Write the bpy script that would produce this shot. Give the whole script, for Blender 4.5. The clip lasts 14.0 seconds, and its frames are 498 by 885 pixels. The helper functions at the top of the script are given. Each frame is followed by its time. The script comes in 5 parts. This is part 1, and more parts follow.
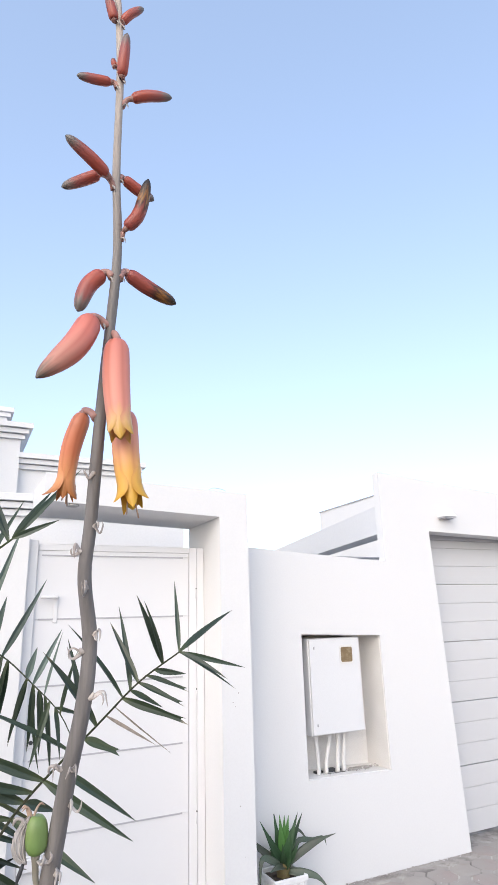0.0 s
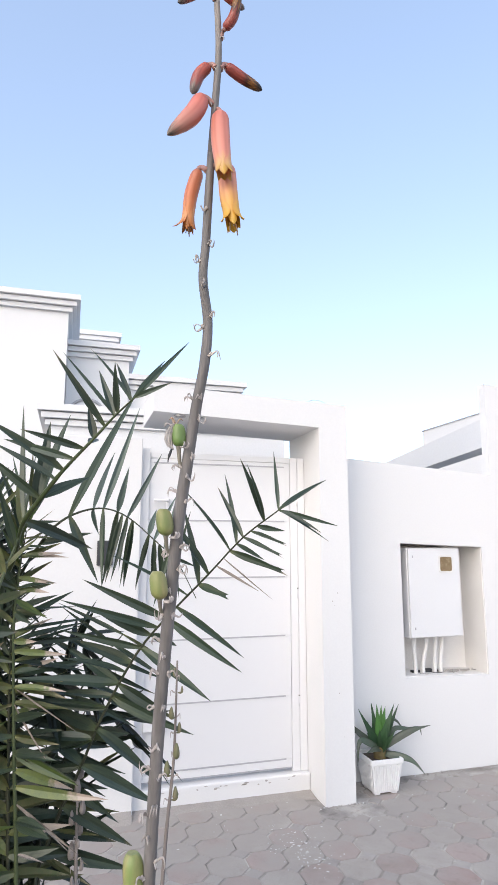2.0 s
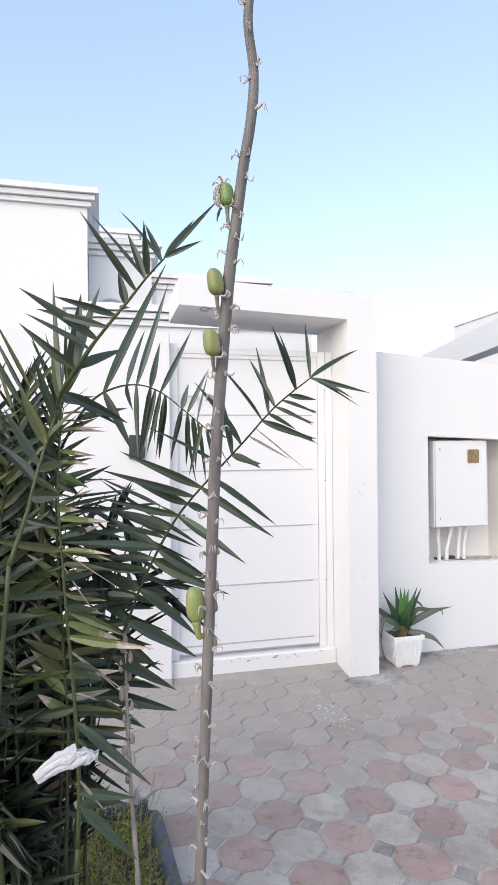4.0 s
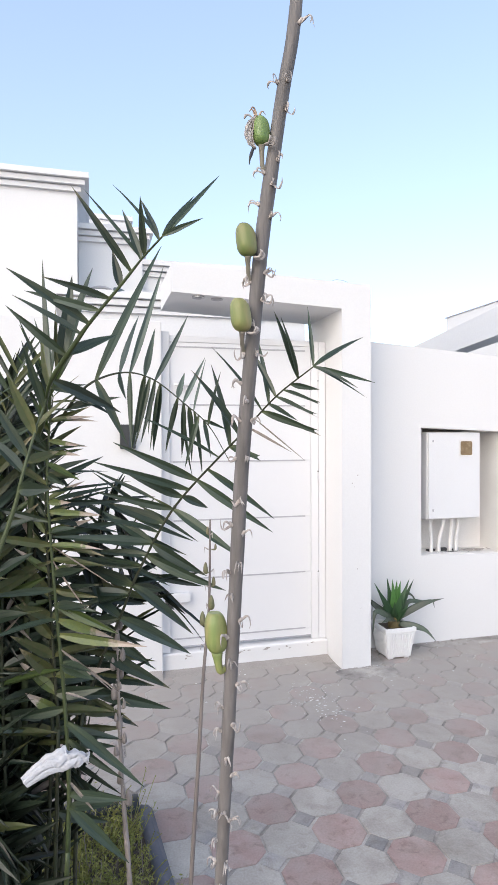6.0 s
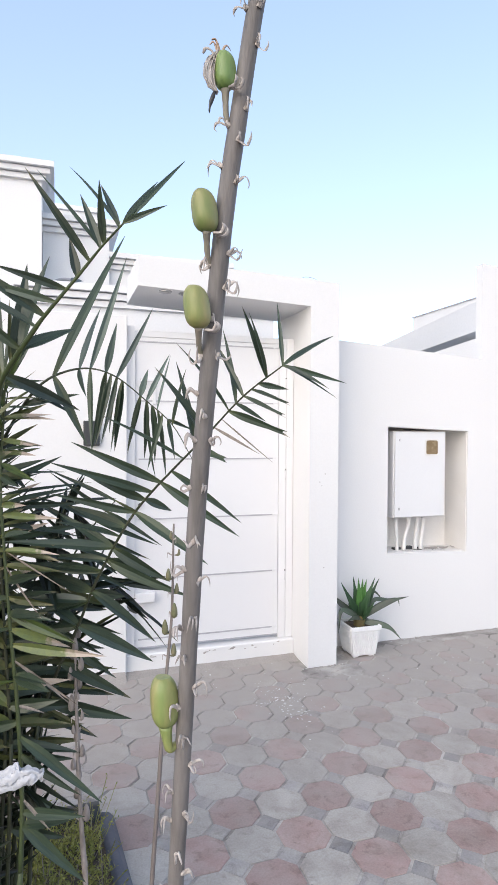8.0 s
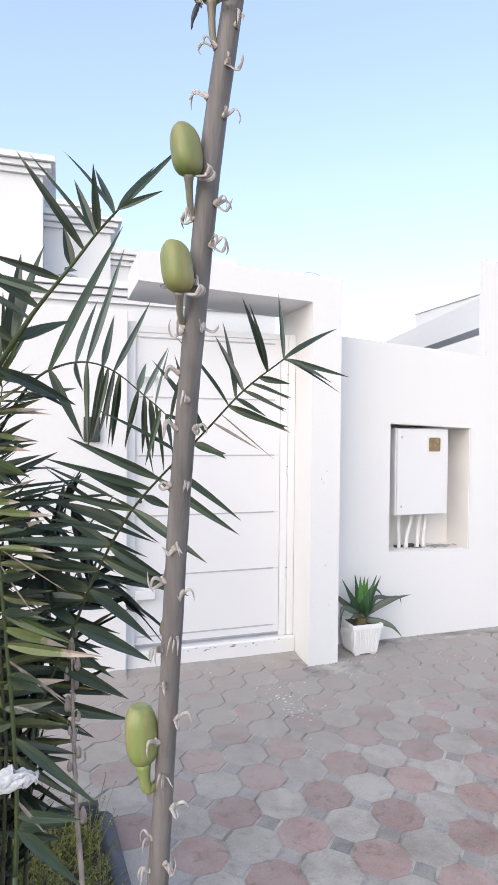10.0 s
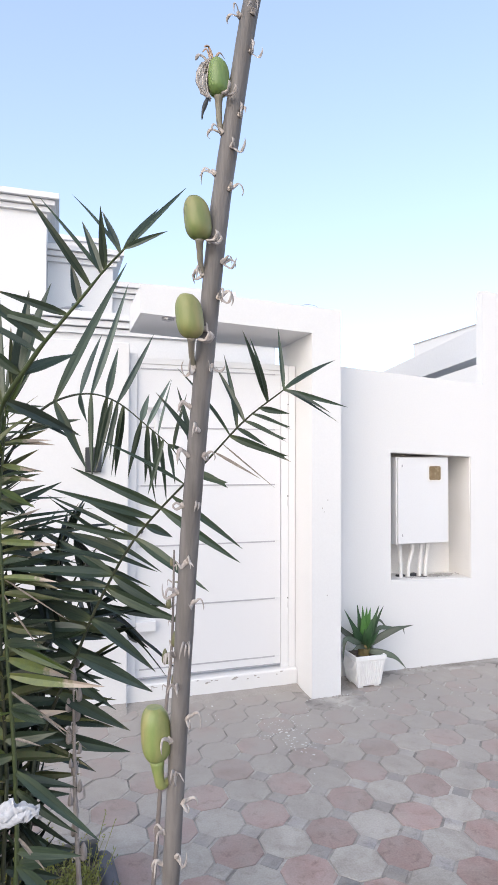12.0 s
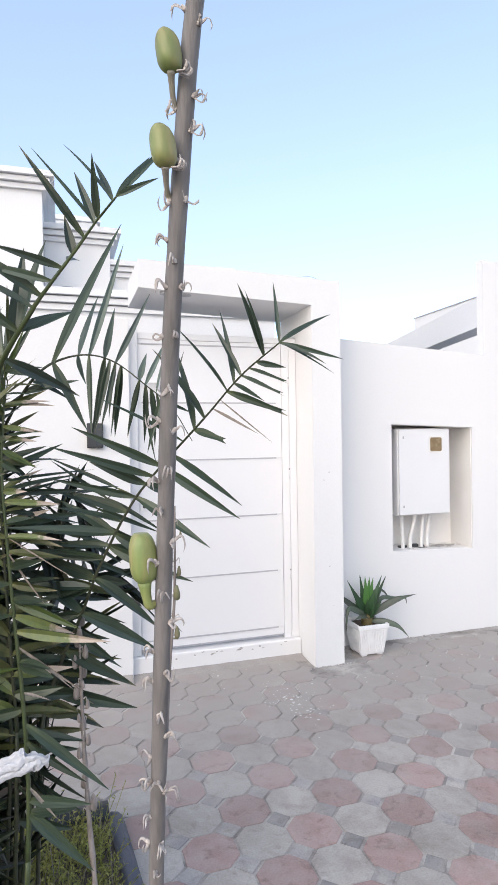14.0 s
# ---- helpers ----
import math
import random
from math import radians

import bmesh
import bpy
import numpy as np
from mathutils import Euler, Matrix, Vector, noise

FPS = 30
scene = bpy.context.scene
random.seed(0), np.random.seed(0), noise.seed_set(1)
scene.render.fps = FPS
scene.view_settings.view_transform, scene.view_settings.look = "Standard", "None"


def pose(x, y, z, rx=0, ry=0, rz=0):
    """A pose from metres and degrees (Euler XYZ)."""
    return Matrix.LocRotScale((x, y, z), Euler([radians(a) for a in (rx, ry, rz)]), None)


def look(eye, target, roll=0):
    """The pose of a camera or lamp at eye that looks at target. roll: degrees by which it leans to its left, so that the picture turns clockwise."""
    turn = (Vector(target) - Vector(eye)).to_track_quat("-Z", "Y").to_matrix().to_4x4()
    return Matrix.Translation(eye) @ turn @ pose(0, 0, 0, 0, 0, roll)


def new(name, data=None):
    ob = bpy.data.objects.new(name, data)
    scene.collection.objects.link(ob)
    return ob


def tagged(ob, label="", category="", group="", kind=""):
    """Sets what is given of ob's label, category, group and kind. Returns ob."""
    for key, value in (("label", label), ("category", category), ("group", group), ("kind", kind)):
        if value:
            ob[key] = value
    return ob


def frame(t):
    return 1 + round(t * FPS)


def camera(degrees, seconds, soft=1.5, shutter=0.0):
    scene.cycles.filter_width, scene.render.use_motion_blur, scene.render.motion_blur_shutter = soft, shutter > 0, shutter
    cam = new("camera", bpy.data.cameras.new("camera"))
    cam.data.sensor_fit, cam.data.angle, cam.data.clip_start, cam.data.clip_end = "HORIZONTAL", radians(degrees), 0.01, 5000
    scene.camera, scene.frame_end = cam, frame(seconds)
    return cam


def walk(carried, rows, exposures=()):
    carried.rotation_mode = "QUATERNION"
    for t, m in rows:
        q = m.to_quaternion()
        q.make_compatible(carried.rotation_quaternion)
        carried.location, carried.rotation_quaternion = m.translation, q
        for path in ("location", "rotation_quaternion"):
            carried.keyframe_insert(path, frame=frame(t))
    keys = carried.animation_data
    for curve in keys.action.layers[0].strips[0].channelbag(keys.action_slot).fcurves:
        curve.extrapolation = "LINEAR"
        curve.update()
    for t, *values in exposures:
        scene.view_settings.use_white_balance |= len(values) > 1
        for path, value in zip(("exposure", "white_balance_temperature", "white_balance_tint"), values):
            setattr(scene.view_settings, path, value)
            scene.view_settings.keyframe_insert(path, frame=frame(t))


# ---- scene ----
cam = camera(45.34, 14.0, soft=0.75)
PATH = [
    (0, (0.8061, 1.0910, 1.6799), (1.6579, 2.8076, 2.2523), -1.73),
    (0.5, (0.8030, 1.0714, 1.6642), (1.6303, 2.8131, 2.1953), -1.63),
    (1, (0.7968, 1.0640, 1.6500), (1.5913, 2.8377, 2.1220), -1.61),
    (1.5, (0.7989, 1.0494, 1.6219), (1.4663, 2.8905, 2.0278), -0.76),
    (2, (0.7915, 1.0327, 1.5803), (1.3478, 2.9253, 1.9104), 0.03),
    (2.5, (0.7883, 1.0214, 1.5509), (1.2905, 2.9435, 1.7818), -0.07),
    (3, (0.7908, 1.0217, 1.5253), (1.2720, 2.9589, 1.6506), -0.49),
    (3.5, (0.7853, 1.0242, 1.5175), (1.2614, 2.9662, 1.5594), -0.56),
    (6, (0.7761, 1.0835, 1.5201), (1.2868, 3.0171, 1.4966), -0.16),
    (6.5, (0.7809, 1.0909, 1.5218), (1.3333, 3.0129, 1.4978), -0.00),
    (7, (0.7892, 1.1080, 1.5266), (1.3618, 3.0241, 1.4993), 0.09),
    (7.5, (0.7879, 1.1218, 1.5281), (1.4026, 3.0247, 1.4965), 0.28),
    (8, (0.7904, 1.1265, 1.5282), (1.4052, 3.0293, 1.4929), 0.37),
    (10.5, (0.8021, 1.1546, 1.5254), (1.4111, 3.0591, 1.4794), 0.52),
    (11, (0.7991, 1.1519, 1.5266), (1.4075, 3.0570, 1.4992), 0.48),
    (11.5, (0.7936, 1.1449, 1.5277), (1.4029, 3.0497, 1.5503), 0.49),
    (12, (0.7946, 1.1330, 1.5248), (1.4015, 3.0379, 1.5789), 0.19),
    (12.5, (0.8016, 1.1317, 1.5232), (1.4041, 3.0381, 1.5764), -0.20),
    (13, (0.8018, 1.1441, 1.5171), (1.4077, 3.0494, 1.5665), -0.37),
    (13.5, (0.7993, 1.1325, 1.4985), (1.4056, 3.0379, 1.5425), -0.44),
    (14, (0.7988, 1.1212, 1.4800), (1.3988, 3.0290, 1.4688), -0.83),
]
walk(cam, [(t, look(eye, target, roll)) for t, eye, target, roll in PATH])


# ---- world and sun ----
SKY_STRENGTH, SUN_STRENGTH = 0.585, 2.05
SUN_AZIMUTH, SUN_HEIGHT = radians(223.0), radians(27.0)
world = bpy.data.worlds.new("sky_world")
scene.world = world
world.use_nodes = True
wn = world.node_tree.nodes
sky = wn.new("ShaderNodeTexSky")
sky.sky_type = "NISHITA"
sky.sun_disc = False
sky.sun_elevation, sky.sun_rotation = SUN_HEIGHT, SUN_AZIMUTH
sky.air_density, sky.dust_density, sky.ozone_density = 1.0, 2.2, 0.9
pale = wn.new("ShaderNodeHueSaturation")
pale.inputs["Saturation"].default_value = 1.12
haze = wn.new("ShaderNodeMix")
haze.data_type, haze.blend_type = "RGBA", "MULTIPLY"
haze.inputs["Factor"].default_value = 1.0
haze.inputs["B"].default_value = (0.97, 0.965, 1.03, 1)
soft = wn.new("ShaderNodeGamma")
soft.inputs["Gamma"].default_value = 0.6
world.node_tree.links.new(sky.outputs[0], soft.inputs["Color"])
world.node_tree.links.new(soft.outputs[0], pale.inputs["Color"])
world.node_tree.links.new(pale.outputs[0], haze.inputs["A"])
world.node_tree.links.new(haze.outputs["Result"], wn["Background"].inputs[0])
wn["Background"].inputs[1].default_value = SKY_STRENGTH
sun_data = bpy.data.lights.new("sun", "SUN")
sun_data.energy, sun_data.angle, sun_data.color = SUN_STRENGTH, radians(75.0), (1.0, 0.95, 0.875)
sun = new("sun", sun_data)
toward = Vector((math.sin(SUN_AZIMUTH) * math.cos(SUN_HEIGHT), math.cos(SUN_AZIMUTH) * math.cos(SUN_HEIGHT), math.sin(SUN_HEIGHT)))
sun.matrix_world = look(toward * 50, (0, 0, 0))
scene.view_settings.exposure = 0.0


# ---- materials ----
def material(name, base, second=None, rough=0.6, scale=6.0, fine=80.0, bump=0.15, amount=0.5, metal=0.0, spread=0.0, island=0.0, stretch=(1, 1, 1), spec=0.5, through_light=0.0, world_scale=False):
    """A surface with two scales of colour variation and a fine relief; spread: how far single objects differ."""
    m = bpy.data.materials.new(name)
    m.use_nodes = True
    nt = m.node_tree
    n, link = nt.nodes, nt.links.new
    b = n["Principled BSDF"]
    second = second or tuple(c * 0.8 for c in base)
    co = n.new("ShaderNodeTexCoord")
    mp = n.new("ShaderNodeMapping")
    mp.inputs["Scale"].default_value = stretch
    link(n.new("ShaderNodeNewGeometry").outputs["Position"] if world_scale else co.outputs["Object"], mp.inputs[0])
    big, small = n.new("ShaderNodeTexNoise"), n.new("ShaderNodeTexNoise")
    for tex, sc, det in ((big, scale, 5.0), (small, fine, 3.0)):
        tex.inputs["Scale"].default_value, tex.inputs["Detail"].default_value = sc, det
        link(mp.outputs[0], tex.inputs["Vector"])
    ramp = n.new("ShaderNodeMapRange")
    ramp.inputs[1].default_value, ramp.inputs[2].default_value = 0.35, 0.7
    ramp.inputs[3].default_value, ramp.inputs[4].default_value = 0.0, amount
    link(big.outputs[0], ramp.inputs[0])
    mix = n.new("ShaderNodeMix")
    mix.data_type = "RGBA"
    mix.inputs["A"].default_value, mix.inputs["B"].default_value = (*base, 1), (*second, 1)
    link(ramp.outputs[0], mix.inputs["Factor"])
    out = mix.outputs["Result"]
    grain = n.new("ShaderNodeMapRange")
    grain.inputs[3].default_value, grain.inputs[4].default_value = 1 - 0.22 * amount, 1 + 0.22 * amount
    link(small.outputs[0], grain.inputs[0])
    hsv = n.new("ShaderNodeHueSaturation")
    link(out, hsv.inputs["Color"])
    value = grain.outputs[0]
    if spread or island:
        src = n.new("ShaderNodeObjectInfo").outputs["Random"] if spread else n.new("ShaderNodeNewGeometry").outputs["Random Per Island"]
        amt = spread or island
        rnd = n.new("ShaderNodeMapRange")
        rnd.inputs[3].default_value, rnd.inputs[4].default_value = 1 - amt, 1 + amt
        link(src, rnd.inputs[0])
        mul = n.new("ShaderNodeMath")
        mul.operation = "MULTIPLY"
        link(rnd.outputs[0], mul.inputs[0])
        link(value, mul.inputs[1])
        value = mul.outputs[0]
    link(value, hsv.inputs["Value"])
    link(hsv.outputs[0], b.inputs["Base Color"])
    b.inputs["Roughness"].default_value, b.inputs["Metallic"].default_value = rough, metal
    b.inputs["Specular IOR Level"].default_value = spec
    if bump:
        bp = n.new("ShaderNodeBump")
        bp.inputs["Strength"].default_value, bp.inputs["Distance"].default_value = bump, 0.01
        link(small.outputs[0], bp.inputs["Height"])
        link(bp.outputs[0], b.inputs["Normal"])
    if through_light:
        tr = n.new("ShaderNodeBsdfTranslucent")
        link(hsv.outputs[0], tr.inputs[0])
        add = n.new("ShaderNodeMixShader")
        add.inputs[0].default_value = through_light
        link(b.outputs[0], add.inputs[1])
        link(tr.outputs[0], add.inputs[2])
        link(add.outputs[0], n["Material Output"].inputs[0])
    return m


PLASTER = material("white_plaster", (0.70, 0.698, 0.696), (0.68, 0.678, 0.675), rough=0.85, scale=1.6, fine=90, bump=0.03, amount=0.15)
PLASTER_HOUSE = material("house_plaster", (0.715, 0.713, 0.712), (0.69, 0.69, 0.69), rough=0.85, scale=0.8, fine=60, bump=0.05, amount=0.25)
NICHE_PLASTER = material("niche_plaster", (0.72, 0.705, 0.685), (0.64, 0.62, 0.59), rough=0.9, scale=5, fine=120, bump=0.2, amount=0.5)
GATE_PAINT = material("white_gate_paint", (0.70, 0.70, 0.71), (0.68, 0.68, 0.69), rough=0.4, scale=2, fine=200, bump=0.03, amount=0.25)
# Grey of real trim, and of the strips that paint the gate's groove shadows.
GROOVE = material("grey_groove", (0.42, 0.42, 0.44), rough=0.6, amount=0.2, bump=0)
CEMENT = material("worn_cement", (0.42, 0.40, 0.38), (0.30, 0.28, 0.26), rough=0.95, scale=9, fine=160, bump=0.5, amount=0.9)
SKIM = material("cement_skim", (0.35, 0.322, 0.296), (0.29, 0.267, 0.245), rough=0.95, scale=8, fine=110, bump=0.25, amount=0.9)
PAVER_GREY = material("grey_paver", (0.416, 0.390, 0.354), (0.357, 0.326, 0.292), rough=0.9, scale=9.0, fine=130, bump=0.09, amount=1.0, spread=0.10, world_scale=True)
PAVER_RED = material("red_paver", (0.348, 0.245, 0.222), (0.357, 0.290, 0.262), rough=0.9, scale=9.0, fine=130, bump=0.09, amount=0.9, spread=0.12, world_scale=True)
PAVER_DARK = material("blue_grey_paver", (0.290, 0.277, 0.270), (0.373, 0.346, 0.313), rough=0.9, scale=9.0, fine=130, bump=0.09, amount=1.0, spread=0.22, world_scale=True)
JOINT = material("joint_sand", (0.47, 0.44, 0.405), (0.17, 0.155, 0.145), rough=1.0, scale=5, fine=200, bump=0.5, amount=0.9)
EARTH = material("sandy_ground", (0.34, 0.30, 0.26), (0.27, 0.24, 0.21), rough=1.0, scale=1.5, fine=40, bump=0.5, amount=0.8)
SOIL = material("dark_soil", (0.10, 0.08, 0.065), (0.05, 0.04, 0.03), rough=1.0, scale=20, fine=150, bump=0.8, amount=0.9)
GARAGE_PAINT = material("garage_door_paint", (0.585, 0.585, 0.59), (0.56, 0.56, 0.565), rough=0.5, scale=2, fine=150, bump=0.05, amount=0.3)
BOX_PAINT = material("meter_box_paint", (0.70, 0.705, 0.715), (0.67, 0.67, 0.68), rough=0.35, scale=4, fine=200, bump=0.02, amount=0.25)
PIPE = material("white_conduit", (0.72, 0.71, 0.69), rough=0.5, scale=12, amount=0.4, bump=0.02)
DARK = material("dark_plastic", (0.035, 0.037, 0.04), rough=0.5, amount=0.5, bump=0.05)
STEEL = material("dull_steel", (0.45, 0.45, 0.46), rough=0.4, metal=0.9, amount=0.4, bump=0.02)
BRONZE = material("bronze_tinted_glass", (0.21, 0.145, 0.075), (0.34, 0.26, 0.16), rough=0.35, metal=0.2, scale=38, amount=0.9, bump=0.02)
POT = material("white_pot_plastic", (0.78, 0.78, 0.78), rough=0.45, scale=8, amount=0.3, bump=0.03)
GLASS = material("dark_glazing", (0.05, 0.06, 0.07), rough=0.08, amount=0.2, bump=0)
EDGING = material("blue_grey_edging", (0.065, 0.078, 0.11), (0.11, 0.115, 0.14), rough=0.7, scale=14, amount=0.7, bump=0.15)
LEAF = material("palm_leaflet", (0.028, 0.046, 0.030), (0.050, 0.070, 0.042), rough=0.34, scale=5, fine=40, bump=0.05, amount=1.0, spread=0.30, stretch=(0.5, 14, 14), through_light=0.12)
# Leaf green taken near black: the thicket's deep shade is in this colour.
LEAF_SHADED = material("shaded_palm_foliage", (0.012, 0.020, 0.013), (0.026, 0.036, 0.021), rough=0.4, scale=6, fine=120, bump=0.05, amount=0.8, island=0.65, through_light=0.12)
LEAF_OLIVE = material("ageing_leaflet", (0.062, 0.080, 0.026), (0.085, 0.085, 0.035), rough=0.5, scale=12, fine=120, bump=0.05, amount=0.9, spread=0.25, through_light=0.15)
LEAF_DRY = material("dry_leaflet", (0.27, 0.235, 0.20), (0.16, 0.135, 0.115), rough=0.8, scale=12, fine=140, bump=0.1, amount=0.9, spread=0.25, island=0.0)
RACHIS = material("palm_rachis", (0.050, 0.073, 0.028), (0.075, 0.092, 0.038), rough=0.5, scale=8, fine=90, bump=0.1, amount=0.8)
# RACHIS darkened in its colour to stand for shade among the fronds.
RACHIS_DARK = material("shaded_frond_stalk", (0.030, 0.040, 0.019), (0.052, 0.052, 0.030), rough=0.6, scale=8, fine=90, bump=0.1, amount=0.8)
AGAVE = material("agave_leaf", (0.036, 0.085, 0.035), (0.024, 0.056, 0.028), rough=0.45, scale=9, fine=90, bump=0.05, amount=0.8, spread=0.2)
AGAVE_OLD = material("old_agave_leaf", (0.062, 0.088, 0.058), (0.085, 0.09, 0.07), rough=0.5, scale=14, fine=90, bump=0.05, amount=0.9, spread=0.2)
AGAVE_FOOT = material("agave_foot", (0.20, 0.165, 0.06), (0.13, 0.085, 0.045), rough=0.7, scale=40, fine=200, bump=0.2, amount=0.9, spread=0.2)
AGAVE_YOUNG = material("young_agave_leaf", (0.075, 0.20, 0.045), (0.055, 0.14, 0.04), rough=0.45, scale=9, fine=90, bump=0.05, amount=0.7)
WITHERED = material("withered_stalk_skin", (0.30, 0.265, 0.245), (0.17, 0.145, 0.13), rough=0.8, scale=70, fine=300, bump=0.3, amount=0.9, stretch=(1, 1, 0.3))
STEM_DARK = material("young_stalk_skin", (0.19, 0.165, 0.15), (0.12, 0.10, 0.095), rough=0.65, scale=60, fine=400, bump=0.1, amount=0.8, stretch=(1, 1, 0.15))
BRACT = material("dry_bract", (0.46, 0.42, 0.39), (0.24, 0.205, 0.185), rough=0.8, scale=500, fine=900, bump=0.1, amount=0.8, spread=0.15)
FRUIT = material("green_capsule", (0.18, 0.235, 0.075), (0.31, 0.245, 0.11), rough=0.45, scale=150, fine=600, bump=0.04, amount=0.8, stretch=(1, 1, 0.3), spread=0.1)
FRUIT_GREEN = material("fresh_capsule", (0.10, 0.20, 0.05), (0.20, 0.26, 0.09), rough=0.4, scale=90, fine=600, bump=0.04, amount=0.9, stretch=(1, 1, 0.25))
PAPER = material("papery_petal", (0.62, 0.58, 0.55), (0.42, 0.37, 0.34), rough=0.8, scale=300, fine=1200, bump=0.2, amount=0.9, stretch=(1, 1, 0.2), through_light=0.35)
POD = material("small_seed_pod", (0.12, 0.125, 0.06), (0.19, 0.155, 0.105), rough=0.6, scale=60, fine=500, bump=0.1, amount=0.8)
GRASS = material("bed_grass", (0.20, 0.225, 0.05), (0.26, 0.23, 0.07), rough=0.7, scale=20, amount=0.8, bump=0, island=0.35)
CLOTH = material("white_plastic_bag", (0.50, 0.51, 0.54), (0.40, 0.41, 0.44), rough=0.5, scale=30, fine=200, bump=0.2, amount=0.6)
PAINT_SPOT = material("white_paint_spots", (0.62, 0.61, 0.60), rough=0.8, amount=0.4, bump=0)


def along_leaf(mat, base_tint, tip_tint, tip_from, tip_to):
    """Paler base and withered tip of a leaflet, along its own length."""
    nt = mat.node_tree
    b = nt.nodes["Principled BSDF"]
    co, cut = nt.nodes.new("ShaderNodeTexCoord"), nt.nodes.new("ShaderNodeSeparateXYZ")
    wob, add = nt.nodes.new("ShaderNodeTexNoise"), nt.nodes.new("ShaderNodeMath")
    info, off = nt.nodes.new("ShaderNodeObjectInfo"), nt.nodes.new("ShaderNodeMath")
    wob.inputs["Scale"].default_value = 14.0
    add.operation, off.operation = "MULTIPLY_ADD", "MULTIPLY_ADD"
    add.inputs[1].default_value, off.inputs[1].default_value = 0.35, -0.25
    nt.links.new(co.outputs["Object"], cut.inputs[0])
    nt.links.new(co.outputs["Object"], wob.inputs["Vector"])
    nt.links.new(wob.outputs[0], add.inputs[0])
    nt.links.new(info.outputs["Random"], off.inputs[0])
    nt.links.new(cut.outputs[0], off.inputs[2])
    nt.links.new(off.outputs[0], add.inputs[2])
    last = b.inputs["Base Color"].links[0].from_socket
    for lo, hi, tint, src in ((0.16, 0.0, base_tint, cut.outputs[0]), (tip_from, tip_to, tip_tint, add.outputs[0])):
        r, mix = nt.nodes.new("ShaderNodeMapRange"), nt.nodes.new("ShaderNodeMix")
        r.inputs[1].default_value, r.inputs[2].default_value = lo, hi
        mix.data_type = "RGBA"
        mix.inputs["B"].default_value = (*tint, 1)
        nt.links.new(src, r.inputs[0])
        nt.links.new(r.outputs[0], mix.inputs["Factor"])
        nt.links.new(last, mix.inputs["A"])
        last = mix.outputs["Result"]
    nt.links.new(last, b.inputs["Base Color"])


# Paler colour paints the front light on the third frond's upper leaflets.
LEAF_PALE = material("front_lit_leaflet", (0.115, 0.155, 0.135), (0.085, 0.125, 0.10), rough=0.42, scale=5, fine=40, bump=0.05, amount=0.9, spread=0.2, stretch=(0.5, 14, 14), through_light=0.15)
# Brighter leaf green: sunlight on the frond tops is put into the colour.
LEAF_SUNLIT = material("sunlit_leaflet", (0.070, 0.100, 0.024), (0.045, 0.075, 0.026), rough=0.4, scale=5, fine=60, bump=0.05, amount=1.0, spread=0.25, stretch=(0.5, 14, 14), through_light=0.18)
LEAF_TORN = material("torn_leaflet", (0.030, 0.050, 0.030), (0.052, 0.074, 0.040), rough=0.4, scale=5, fine=40, bump=0.05, amount=1.0, spread=0.25, stretch=(0.5, 14, 14), through_light=0.12)
LEAF_TIPPED = material("withering_leaflet", (0.12, 0.15, 0.045), (0.09, 0.12, 0.05), rough=0.5, scale=12, fine=120, bump=0.05, amount=0.9, spread=0.25)
along_leaf(LEAF, (0.075, 0.095, 0.042), (0.16, 0.14, 0.08), 1.0, 1.15)
along_leaf(LEAF_OLIVE, (0.16, 0.17, 0.06), (0.26, 0.22, 0.13), 0.85, 1.05)
along_leaf(LEAF_TORN, (0.10, 0.12, 0.05), (0.36, 0.31, 0.26), 1.02, 1.10)
along_leaf(LEAF_TIPPED, (0.17, 0.18, 0.06), (0.42, 0.35, 0.29), 0.52, 0.66)


def dusted(mat, colour):
    """Cement dust spilt along the walls, in blotches."""
    nt = mat.node_tree
    b = nt.nodes["Principled BSDF"]
    g, cut, rise = nt.nodes.new("ShaderNodeNewGeometry"), nt.nodes.new("ShaderNodeSeparateXYZ"), nt.nodes.new("ShaderNodeMapRange")
    tex, fac, mix = nt.nodes.new("ShaderNodeTexNoise"), nt.nodes.new("ShaderNodeMath"), nt.nodes.new("ShaderNodeMix")
    tex.inputs["Scale"].default_value, tex.inputs["Detail"].default_value = 5.0, 6.0
    rise.inputs[1].default_value, rise.inputs[2].default_value, rise.inputs[4].default_value = 3.2, 4.4, 1.75
    fac.operation, fac.use_clamp, mix.data_type = "MULTIPLY", True, "RGBA"
    mix.inputs["B"].default_value = (*colour, 1)
    nt.links.new(g.outputs["Position"], cut.inputs[0])
    nt.links.new(g.outputs["Position"], tex.inputs["Vector"])
    nt.links.new(cut.outputs[1], rise.inputs[0])
    nt.links.new(rise.outputs[0], fac.inputs[0])
    nt.links.new(tex.outputs[0], fac.inputs[1])
    nt.links.new(fac.outputs[0], mix.inputs["Factor"])
    nt.links.new(b.inputs["Base Color"].links[0].from_socket, mix.inputs["A"])
    nt.links.new(mix.outputs["Result"], b.inputs["Base Color"])


def stained(mat, scale, low, high, darkest):
    """Ground-in dirt: dark smudges that run across the pavers."""
    nt = mat.node_tree
    b = nt.nodes["Principled BSDF"]
    g, tex, rise, mix = nt.nodes.new("ShaderNodeNewGeometry"), nt.nodes.new("ShaderNodeTexNoise"), nt.nodes.new("ShaderNodeMapRange"), nt.nodes.new("ShaderNodeMix")
    tex.inputs["Scale"].default_value, tex.inputs["Detail"].default_value, tex.inputs["Roughness"].default_value = scale, 7.0, 0.65
    tex.inputs["Distortion"].default_value = 0.6
    rise.inputs[1].default_value, rise.inputs[2].default_value = low, high
